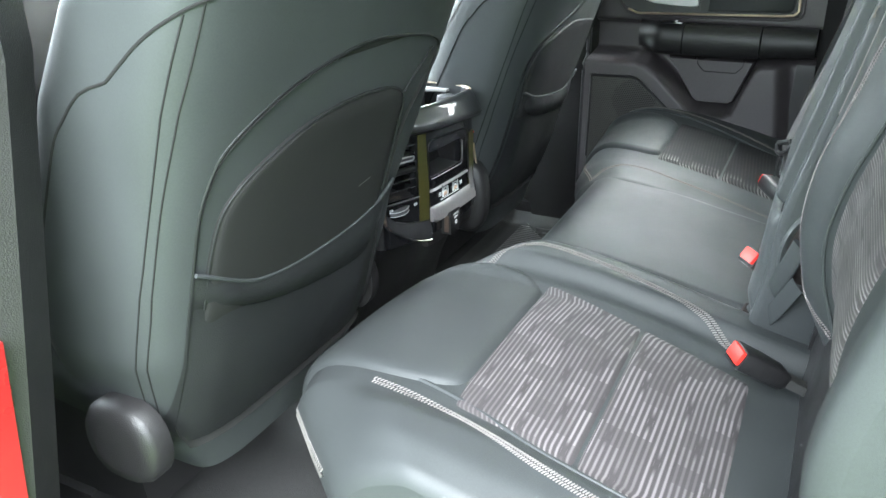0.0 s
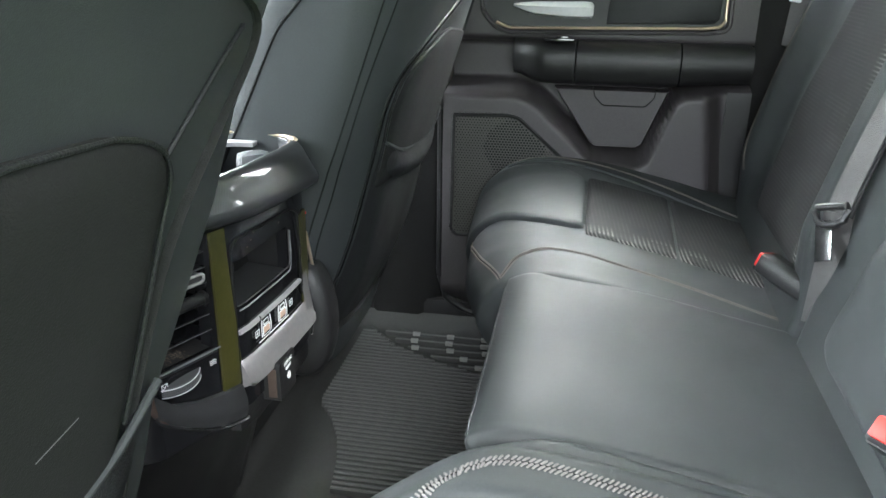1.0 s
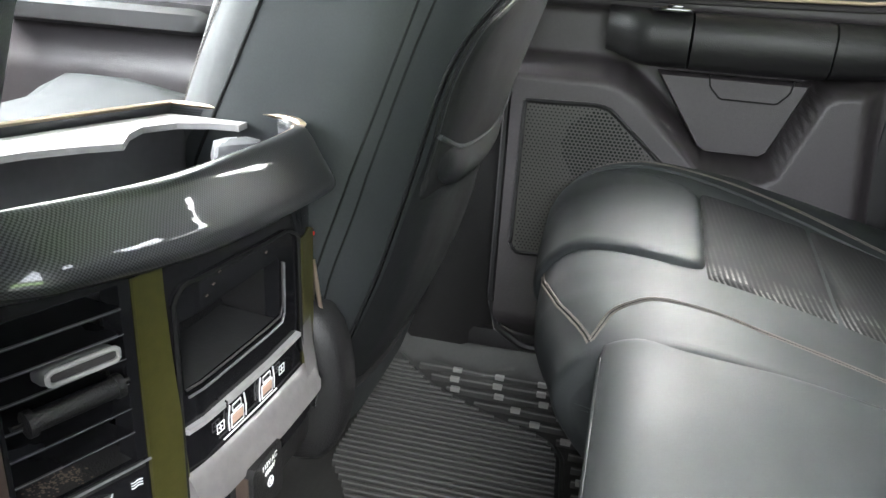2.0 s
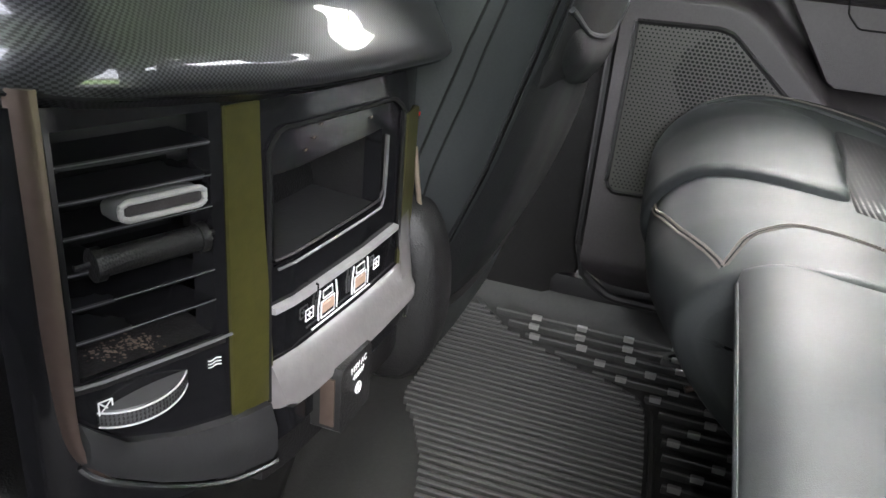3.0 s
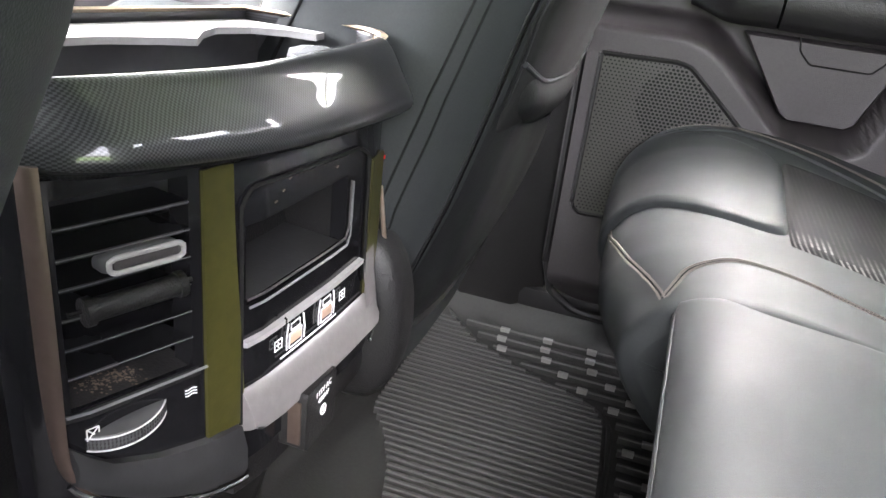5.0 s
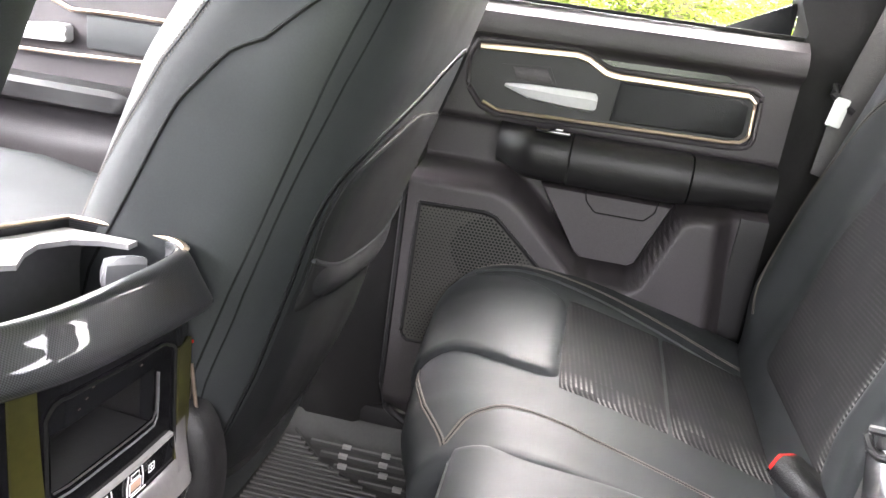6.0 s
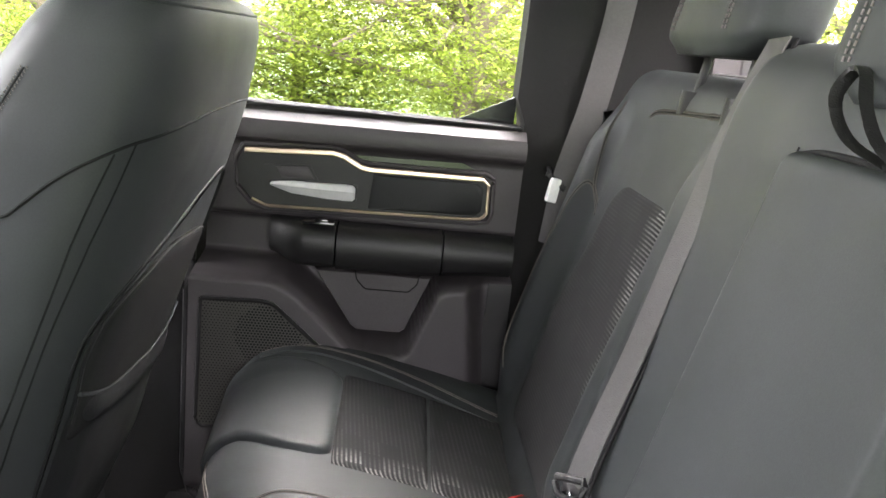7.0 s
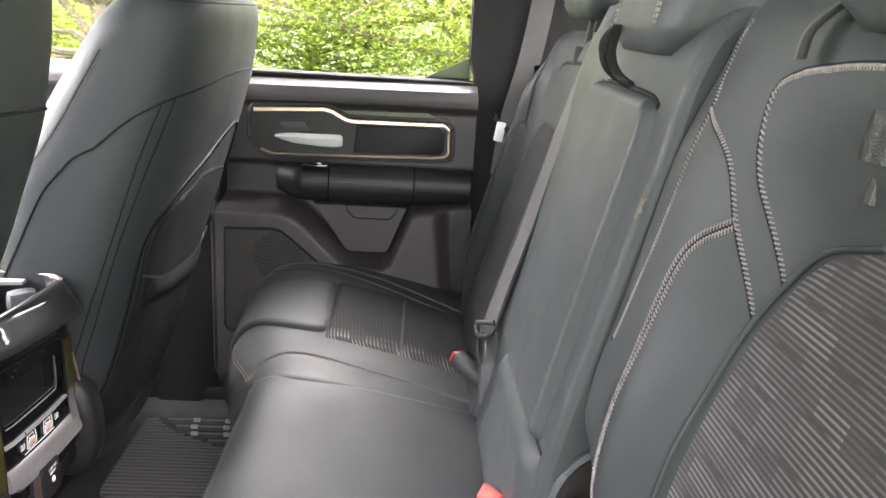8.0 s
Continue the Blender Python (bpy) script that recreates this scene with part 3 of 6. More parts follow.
def sides():
    """Pillars, sills, the right front door and the window panes."""
    p = Soup().loft([[(x, y, z) for x, y in ((0.90, -0.075), (0.775, -0.068), (0.755, -0.02), (0.755, 0.07), (0.78, 0.11), (0.90, 0.11))] for z in (0.0, 0.3, 0.7)] + [[(x - 0.02 * (z - 0.7), y, z) for x, y in ((0.90, -0.065), (0.80, -0.06), (0.785, -0.01), (0.785, 0.05), (0.80, 0.09), (0.90, 0.09))] for z in (0.85, 1.30)])
    tagged(new("pillar_right", p.mesh("pillar_right", PILLAR)), "black trimmed door pillar", "pillar", kind="structure")
    s = Soup().box((0.84, -0.30, 0.02), (0.16, 1.10, 0.075), bevel=0.012).box((0.84, 0.70, 0.02), (0.16, 0.85, 0.075), bevel=0.012)
    tagged(new("trim_sill", s.mesh("trim_sill", PLASTIC)), "black plastic door sill trim", "sill", kind="structure")
    c = Soup().loft([[(x, y, z) for x, y in ((0.90, -0.625), (0.802, -0.625), (0.790, -0.65), (0.79, -0.80), (0.80, -0.93), (0.90, -0.93))] for z in (0.0, 0.40, 0.80)] + [[(x, y, z) for x, y in ((0.90, -0.612), (0.83, -0.612), (0.81, -0.64), (0.79, -0.80), (0.80, -0.93), (0.90, -0.93))] for z in (0.84, 1.30)])
    tagged(new("pillar_rear", c.mesh("pillar_rear", PILLAR)), "black trimmed rear corner pillar", "pillar", kind="structure")
    q = Soup().prism([(0.862, -0.50, 0.785), (0.862, -0.615, 0.785), (0.862, -0.615, 0.842)], (0.012, 0, 0))
    tagged(new("trim_window_corner", q.mesh("trim_window_corner", GLOSS)), "black corner filler of the rear door window", "trim", kind="structure")
    h = Soup().box((0.86, 0.0, 1.24), (0.10, 2.0, 0.12), bevel=0.02)
    tagged(new("trim_roof_rail", h.mesh("trim_roof_rail", HEADLINER)), "grey trim along the roof edge", "trim", kind="structure")
    pane("window_1", [(0.868, -0.618, 0.76), (0.868, -0.06, 0.76), (0.84, -0.06, 1.22), (0.84, -0.618, 1.22)], (0.005, 0, 0), "clear side window of the rear door")
    pane("window_2", [(0.868, 0.10, 0.76), (0.868, 0.95, 0.76), (0.84, 0.75, 1.22), (0.84, 0.10, 1.22)], (0.005, 0, 0), "clear side window of the front door")
    pane("window_3", [(-0.86, -0.965, 0.90), (0.75, -0.965, 0.90), (0.75, -0.975, 1.26), (-0.86, -0.975, 1.26)], (0, -0.005, 0), "clear rear window of the cab")
    pane("window_4", [(-0.82, 1.50, 0.80), (0.82, 1.50, 0.80), (0.72, 0.95, 1.25), (-0.72, 0.95, 1.25)], (0, 0.004, 0.004), "clear windscreen")
    # right front door
    d = thing("door_2", "closed black front door with armrest and champagne trim", "door", kind="structure")
    v, f = sheet(lambda a, b: (0.80 - 0.03 * step(0.72, 0.74, b) * (1 - step(0.755, 0.785, b)) + 0.07 * step(0.765, 0.785, b) - 0.012 * step(0.46, 0.42, b), a, b), span(0.11, 1.05, 30), span(0.05, 0.786, 60))
    part("panel", mesh("panel", v, f, PLASTIC_SOFT), d)
    part("armrest", Soup().loft([[(0.80, y, 0.548 * k + 0.525 * (1 - k)), (0.745, y, 0.547 * k + 0.525 * (1 - k)), (0.735 + 0.02 * (1 - k), y, 0.538 * k + 0.525 * (1 - k)), (0.735 + 0.02 * (1 - k), y, 0.512 * k + 0.52 * (1 - k)), (0.745, y, 0.505 * k + 0.52 * (1 - k)), (0.80, y, 0.500 * k + 0.52 * (1 - k))] for y, k in ((0.42, 0.5), (0.435, 0.85), (0.455, 1), (0.60, 1), (0.85, 1))]).mesh("armrest", PLASTIC, angle=40), d, "black padded armrest")
    part("trim_line", Soup().tube([(0.788, 0.66, 0.722), (0.788, 0.595, 0.680), (0.788, 0.560, 0.667), (0.788, 0.46, 0.671), (0.788, 0.20, 0.672)], 0.0045, 6).mesh("trim_line", GOLD), d, "champagne upper trim line")
    part("trim_line", Soup().tube([(0.788, 0.80, 0.584), (0.788, 0.56, 0.591), (0.788, 0.43, 0.597), (0.788, 0.20, 0.600)], 0.0035, 6).mesh("trim_line", GOLD), d, "champagne lower trim line")
    part("handle", Soup().loft([[(0.796, y, z0), (0.776, y, z0 + 0.002), (0.770, y, (z0 + z1) / 2), (0.776, y, z1 - 0.002), (0.796, y, z1)] for y, z0, z1 in ((0.562, 0.616, 0.636), (0.568, 0.610, 0.642), (0.60, 0.608, 0.641), (0.70, 0.604, 0.628))]).mesh("handle", HANDLE, angle=50), d, "silver door handle")
    part("insert", Soup().box((0.797, 0.40, 0.634), (0.012, 0.27, 0.058), bevel=0.005).mesh("insert", LEATHER, angle=40), d, "padded black insert between the trim lines")
    part("outer_skin", Soup().box((0.90, 0.58, 0.405), (0.05, 0.95, 0.70), bevel=0.01).mesh("outer_skin", RED_PAINT), d, "red painted door skin")
    # left side: pillar with red jamb, sill, rear corner
    b = Soup().loft([[(e, -0.02, z), (e, 0.14, z), (e - 0.125, 0.14, z), (e - 0.10, -0.03, z), (e - 0.05, -0.05, z)] for z, e in ((0.0, -1.01), (0.37, -0.932), (0.79, -0.850), (1.3, -0.84))])
    tagged(new("pillar_left", b.mesh("pillar_left", PLASTIC)), "black trimmed door pillar beside the open doorway", "pillar", kind="structure")
    j = Soup().loft([[(e, -0.058, z), (e, 0.20, z), (e - 0.09, 0.20, z), (e - 0.09, -0.04, z)] for z, e in ((-0.15, -1.045), (0.2, -1.012), (0.40, -0.990), (0.56, -0.972))])
    tagged(new("trim_jamb_left", j.mesh("trim_jamb_left", RED_PAINT)), "red painted door jamb", "door jamb", kind="structure")
    k = Soup().box((-0.97, -0.45, 0.005), (0.14, 0.90, 0.06), bevel=0.012)
    tagged(new("trim_sill_left", k.mesh("trim_sill_left", PLASTIC)), "black plastic door sill trim", "sill", kind="structure")
    m = Soup().loft([[(-x, y, z) for x, y in ((1.04, -0.90), (1.04, -1.02), (0.90, -1.02), (0.90, -0.90))] for z in (0.0, 0.7, 1.3)])
    tagged(new("pillar_left_rear", m.mesh("pillar_left_rear", PLASTIC)), "black trimmed rear corner pillar", "pillar", kind="structure")
    n = Soup().box((-0.98, 0.60, 0.40), (0.10, 1.00, 0.78), bevel=0.02)
    tagged(new("door_3", n.mesh("door_3", PLASTIC_SOFT)), "closed black front door", "door", kind="structure")
    o = Soup().box((-0.99, 0.0, 1.24), (0.10, 2.0, 0.12), bevel=0.02)
    tagged(new("trim_roof_rail_left", o.mesh("trim_roof_rail_left", HEADLINER)), "grey trim along the roof edge", "trim", kind="structure")


# ---------------------------------------------------------------- seats
def upholstered(side, x0, x1, profile, r, shape=lambda u, v: 0.0, bend=lambda x: 0.0):
    """Surface of a cushion: a profile in (y, z) swept across, with rolled side edges. u runs from the cab's middle outwards."""
    line = spline([(0, y, z) for y, z in profile], 90)
    w = x1 - x0

    def fn(u, v):
        k = clip01(v) * 88.999
        i = int(k)
        p = line[i].lerp(line[i + 1], k - i)
        a, b = line[max(0, i - 1)], line[min(89, i + 2)]
        d = (b - a).normalized()
        n = Vector((0, d.z, -d.y))
        uu = clip01(u)
        e = min(uu, 1 - uu) * w
        drop = r - math.sqrt(max(0.0, r * r - (r - e) ** 2)) if e < r else 0.0
        skirt = Vector((0, n.y, max(n.z, 0.0))).normalized() * max(0.0, -u, u - 1)
        q = p + n * (shape(uu, v) - drop) - skirt
        return Vector((side * (x0 + w * uu), q.y + bend(x0 + w * uu) * step(-0.42, -0.22, p.y), q.z))

    def v_at(axis, value, lo=0.0, hi=1.0):
        best = min(range(int(lo * 89), int(hi * 89) + 1), key=lambda i: abs(line[i][axis] - value))
        return best / 89
    return fn, v_at


def skin_of(fn, edge, nu=56, nv=80):
    us = span(-edge, -0.001, 4) + span(0, 0.12, 10)[0:-1] + span(0.12, 0.88, nu - 18) + span(0.88, 1, 10)[1:] + span(1.001, 1 + edge, 4)
    return sheet(fn, us, span(0, 1, nv))


CUSHION = [(-0.360, 0.10), (-0.290, 0.165), (-0.218, 0.222), (-0.179, 0.285), (-0.205, 0.338), (-0.27, 0.364), (-0.36, 0.360), (-0.48, 0.337), (-0.60, 0.307), (-0.70, 0.285)]
BACK = [(-0.600, 0.28), (-0.622, 0.36), (-0.650, 0.46), (-0.676, 0.56), (-0.705, 0.66), (-0.732, 0.76), (-0.752, 0.84), (-0.768, 0.893), (-0.800, 0.918), (-0.845, 0.915), (-0.875, 0.88), (-0.885, 0.80)]


def cushion_shape(u, v):
    return -0.003 * step(0.22, 0.05, u) + 0.016 * step(0.2, 0.85, u) + 0.014 * step(0.76, 0.92, u) * step(0.30, 0.42, v)


def left_cushion_shape(u, v):
    ridge = 2.0 * step(0.04, 0.12, u) * step(0.236, 0.190, u) + 0.5 * step(0.190, 0.236, u) * step(0.305, 0.265, u) + 0.8 * step(0.80, 0.87, u) * step(0.99, 0.92, u)
    return 0.008 * step(0.2, 0.5, u) + 0.016 * ridge * step(0.36, 0.47, v)


def back_shape(u, v):
    return 0.030 * (step(0.24, 0.10, u) + step(0.80, 0.92, u)) * step(0.05, 0.2, v) * step(0.74, 0.60, v) - 0.004


def left_back_shape(u, v):
    roll = 0.017 * step(0.10, 0.18, u) * step(0.275, 0.20, u) * step(0.50, 0.38, v)
    return (0.017 - 0.047 * step(0.08, 0.32, u) + 0.018 * step(0.84, 0.94, u) + roll - 0.022 * step(0.14, 0.03, u) * step(0.34, 0.24, v)) * step(0.05, 0.2, v) * step(0.74, 0.60, v) - 0.004


def thread_rows(parent, up, lines, mat=THREAD, gap=0.007, label="grey twin stitching", h=0.0006, twin=True, n=90, half=0.0021, thick=0.00085, pitch=0.0037):
    """Sewn seams on a surface: a seam line with stitches on one or both sides; one part for each seam."""
    for uv in lines:
        st = Soup()
        mid = spline([(a, b, 0) for a, b in uv], n)
        off = []
        for i, p in enumerate(mid):
            d = mid[min(n - 1, i + 1)] - mid[max(0, i - 1)]
            A, B = up(p.x, p.y, 0), up(p.x + 1e-3, p.y, 0)
            C = up(p.x, p.y + 1e-3, 0)
            su, sv = max(1e-6, (B - A).length / 1e-3), max(1e-6, (C - A).length / 1e-3)
            w = Vector((-d.y * sv, d.x * su))
            w = w.normalized() * gap / 2 if w.length > 0 else Vector((0, 0))
            off.append((w.x / su, w.y / sv))
        k = half / (gap / 2)
        total = sum((up(q.x, q.y, 0) - up(p.x, p.y, 0)).length for p, q in zip(mid, mid[1:]))
        for i in range(int(total / pitch)):
            f = i * pitch / total * (n - 1)
            j = min(n - 2, int(f))
            p, o = mid[j].lerp(mid[j + 1], f - j), Vector(off[j]).lerp(Vector(off[j + 1]), f - j)
            t = (mid[j + 1] - mid[j]) * 0.0012 / max(1e-6, total / (n - 1))
            for sgn in ((-1, 1) if twin else (1,)):
                c = sgn * o
                st.tube([up(p.x + c.x - k * o.x - t.x, p.y + c.y - k * o.y - t.y, h - 0.0005), up(p.x + c.x, p.y + c.y, h + 0.0004), up(p.x + c.x + k * o.x + t.x, p.y + c.y + k * o.y + t.y, h - 0.0005)], thick, 5)
        part("stitching", st.mesh("stitching", mat), parent, label)
        part("seam", Soup().tube([up(p.x, p.y, -0.0003) for p in mid], 0.0011, 6).mesh("seam", SEAM), parent)


def headrest(parent, cx, cy, cz, w, h, d, tilt=12, posts=None):
    """A padded headrest on two posts, as a part of its seat."""
    rings = []
    for k in range(21):
        t = -1 + 2 * k / 20
        s = max((1 - abs(t) ** 9) ** 0.4 if abs(t) < 1 else 0.0, 0.72)
        ring = []
        for i in range(48):
            a = 2 * math.pi * i / 48
            ca, sa = math.cos(a), math.sin(a)
            ring.append(Vector((w / 2 * s * math.copysign(abs(ca) ** 0.36, ca) + cx, d / 2 * s * math.copysign(abs(sa) ** 0.6, sa) - t * h / 2 * math.tan(radians(tilt)) + cy, t * h / 2 + cz)))
        rings.append(ring)
    o = part("headrest", Soup().loft(rings).mesh("headrest", LEATHER, angle=70), parent, "padded black leather headrest")
    for sx in (-0.30, 0.30):
        st = Soup()
        for off in (-0.004, 0.004):
            pts = []
            for k in range(3, 18):
                ring = rings[k]
                q = min((p for p in ring if p.y > sum(r.y for r in ring) / 48), key=lambda p: abs(p.x - cx - w * sx))
                nx = [p for p in ring if p.y > sum(r.y for r in ring) / 48]
                pts.append(Vector((cx + w * sx + off, max(p.y for p in nx if abs(p.x - cx - w * sx) < 0.03) + 0.0006, q.z)))
            stitches(st, pts)
        part("stitching", st.mesh("stitching", THREAD), o, "grey twin stitching")
    for sx in (-0.07, 0.07):
        part("post", Soup().tube([(cx + sx, cy + 0.01, cz - h / 2 + 0.02), (cx + sx, cy + 0.03, cz - h / 2 - 0.10)], 0.006, 10).mesh("post", posts or PLASTIC), o, "steel post")
        part("post_guide", Soup().tube([(cx + sx, cy + 0.024, cz - h / 2 - 0.045), (cx + sx, cy + 0.027, cz - h / 2 - 0.075)], 0.016, 12).mesh("post_guide", PLASTIC), o)
    return o


def rear_seat(side, x0, c1, b0, x1, taller, label, seat, insert, lines):
    s = thing("rear_seat", label, "car seat", "rear bench seats", at=(0, 0, 0))
    thread = THREAD if side < 0 else DARK_THREAD
    fine = {} if side < 0 else {"gap": 0.0045, "half": 0.0011, "thick": 0.00055, "pitch": 0.0030}
    fn, v_at = upholstered(side, x0, c1, CUSHION if side > 0 else CUSHION + [(-0.79, 0.275)], 0.016, cushion_shape if side > 0 else left_cushion_shape, lambda x: interp(seat["bend"], x))
    c = part("cushion", mesh("cushion", *skin_of(fn, 0.14, 56 if side > 0 else 130), LEATHER), s, "black leather seat cushion")
    up = lifted(fn, -side)
    YV = sorted((-fn(0.5, k / 80).y, k / 80) for k in range(33, 81))
    vy = lambda y: interp(YV, -y)
    yv = lambda v: -interp([(q, p) for p, q in YV], v)
    ux = lambda x: (x - x0) / (c1 - x0)
    lo, hi, yf = seat["lo"], seat["hi"], seat["front"]
    vf, vb = vy(yf), vy(-0.645)
    v0 = v_at(2, 0.335, 0.1, 0.5)
    LO = lambda v: ux(interp(lo, -yv(v)))
    HI = lambda v: ux(interp(hi, -yv(v)))
    p0, p1 = seat["pad"]
    panel("front_pad", up, lambda v: ux(interp(p0, (v - v0) / (vf - v0))), lambda v: ux(interp(p1, (v - v0) / (vf - v0))), v0 - 0.16, vf + 0.004, LEATHER, c, puff=0.009, sink=0.003, nu=60, nv=60, corner=0.14, crisp=14, label="smooth leather thigh pad")
    vm = 0.5 * (vf + vb) - 0.01
    for v0_, v1_ in ((vf, vm), (vm, vb)):
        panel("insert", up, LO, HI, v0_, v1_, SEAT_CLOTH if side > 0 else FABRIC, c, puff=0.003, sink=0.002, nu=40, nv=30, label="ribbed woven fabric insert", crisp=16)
    onto = lambda q: [(ux(x), vy(y) if y < -0.2 else v0 - 0.04 - (y + 0.2)) for x, y in q]
    edge = [(0.035, v0 - 0.01), (0.08, v0 - 0.035), (0.16, v0 - 0.05), (0.3, v0 - 0.06), (0.6, v0 - 0.06), (0.95, v0 - 0.05)]
    thread_rows(c, up, [seat.get("inner_uv") or onto(seat["inner"]), onto(seat["outer"]), seat.get("edge_uv") or edge], mat=thread if side > 0 else WIDE_THREAD, **(fine or {"gap": 0.0068, "half": 0.0030, "thick": 0.0010, "pitch": 0.0038}))
    part("piping", Soup().tube(path_on(up, [(a - 0.05, b) for a, b in onto(seat["outer"])], 0.0, 60), 0.003, 6).mesh("piping", LEATHER), c)
    part("seat_frame", Soup().box((side * (x0 + c1) / 2, -0.54, 0.118), (c1 - x0 - 0.12, 0.16, 0.250), bevel=0.01).mesh("seat_frame", PLASTIC), s, "black seat frame under the cushion")
    # backrest
    w = x1 - b0
    bf, _ = upholstered(side, b0, x1, [(y, z + taller * step(0.55, 0.85, z)) for y, z in (BACK if side > 0 else LEFT_BACK)], 0.022, back_shape if side > 0 else left_back_shape)
    b = part("backrest", mesh("backrest", *skin_of(bf, 0.12), LEATHER), s, "black leather backrest with side bolsters")
    bu = lifted(bf, -side)
    zv = lambda z: interp(VZ, z)
    VZ = sorted((bf(0.5, k / 60).z, k / 60) for k in range(46))
    ux = lambda x: (x - b0) / w
    zof = lambda v: interp([(q, p) for p, q in VZ], v)
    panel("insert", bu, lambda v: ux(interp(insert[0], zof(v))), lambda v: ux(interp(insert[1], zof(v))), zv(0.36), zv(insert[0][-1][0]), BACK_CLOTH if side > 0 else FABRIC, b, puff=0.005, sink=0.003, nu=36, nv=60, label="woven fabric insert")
    if side < 0:
        part("insert_piping", Soup().tube(path_on(bu, [(ux(x) - 0.004, zv(z)) for z, x in insert[0]], 0.0022, 80), 0.0022, 8).mesh("insert_piping", LEATHER), b, "leather piping along the fabric insert")
    for k, l in enumerate(lines):
        thread_rows(b, bu, [[(ux(x), zv(z)) for x, z in l]], mat=thread, twin=side > 0 or k == 2, label="grey stitching", n=120, **(fine or {"gap": 0.006}))
    part("back_shell", Soup().loft([[(side * (b0 + 0.01), y, z), (side * (x1 - 0.02), y, z), (side * (x1 - 0.02), y - 0.10, z), (side * (b0 + 0.01), y - 0.10, z)] for y, z in ((-0.70, 0.25), (-0.75, 0.6), (-0.79, 0.88))]).mesh("back_shell", PLASTIC), b)
    headrest(s, 0.360 if side > 0 else -0.548, -0.800, 1.030, 0.27, 0.185, 0.10)
    return s


RIGHT_INSERT = ([(0.36, 0.27), (0.45, 0.28), (0.56, 0.295), (0.66, 0.31), (0.72, 0.32), (0.748, 0.33), (0.758, 0.35)], [(0.36, 0.575), (0.403, 0.578), (0.538, 0.5926), (0.663, 0.5636), (0.707, 0.5575), (0.735, 0.545), (0.748, 0.530), (0.758, 0.50)])
RIGHT_LINES = [[(0.655, 0.40), (0.685, 0.48), (0.683, 0.60), (0.645, 0.725), (0.605, 0.705)], [(0.660, 0.86), (0.640, 0.79), (0.628, 0.73), (0.598, 0.69)], [(0.235, 0.874), (0.40, 0.866), (0.505, 0.860), (0.540, 0.850)], [(0.585, 0.545), (0.45, 0.555), (0.32, 0.565)]]
LEFT_INSERT = ([(0.353, 0.408), (0.473, 0.388), (0.588, 0.392), (0.667, 0.397), (0.728, 0.409), (0.775, 0.432), (0.80, 0.457), (0.818, 0.509)], [(0.357, 0.669), (0.493, 0.686), (0.657, 0.698), (0.737, 0.686), (0.784, 0.649), (0.807, 0.616), (0.818, 0.57)])
LEFT_LINES = [[(0.262, 0.950), (0.257, 0.925), (0.262, 0.894), (0.276, 0.862), (0.282, 0.804), (0.279, 0.753), (0.271, 0.70), (0.263, 0.640)],
              [(0.276, 0.862), (0.331, 0.831), (0.361, 0.784), (0.405, 0.728)],
              [(0.360, 0.788), (0.333, 0.762), (0.321, 0.730), (0.318, 0.677), (0.325, 0.607), (0.325, 0.54), (0.325, 0.48), (0.345, 0.45), (0.375, 0.425), (0.40, 0.405)],
              [(0.66, 0.925), (0.559, 0.924), (0.468, 0.921), (0.421, 0.917), (0.380, 0.910), (0.353, 0.896), (0.352, 0.865), (0.365, 0.824), (0.394, 0.789), (0.422, 0.759)]]

LEFT_BACK = [(-0.745, 0.28), (-0.726, 0.36), (-0.708, 0.42), (-0.691, 0.48), (-0.682, 0.54), (-0.688, 0.60), (-0.705, 0.66)] + BACK[5:]

MID_CUSHION = [(-0.430, 0.12), (-0.385, 0.19), (-0.325, 0.255), (-0.272, 0.308), (-0.255, 0.338), (-0.263, 0.352), (-0.305, 0.361), (-0.42, 0.347), (-0.55, 0.320), (-0.68, 0.293)]
MID_BACK = [(-0.615, 0.30), (-0.632, 0.40), (-0.640, 0.50), (-0.662, 0.60), (-0.690, 0.72), (-0.714, 0.82), (-0.724, 0.868), (-0.734, 0.905), (-0.753, 0.938), (-0.790, 0.956), (-0.84, 0.948), (-0.87, 0.90)]


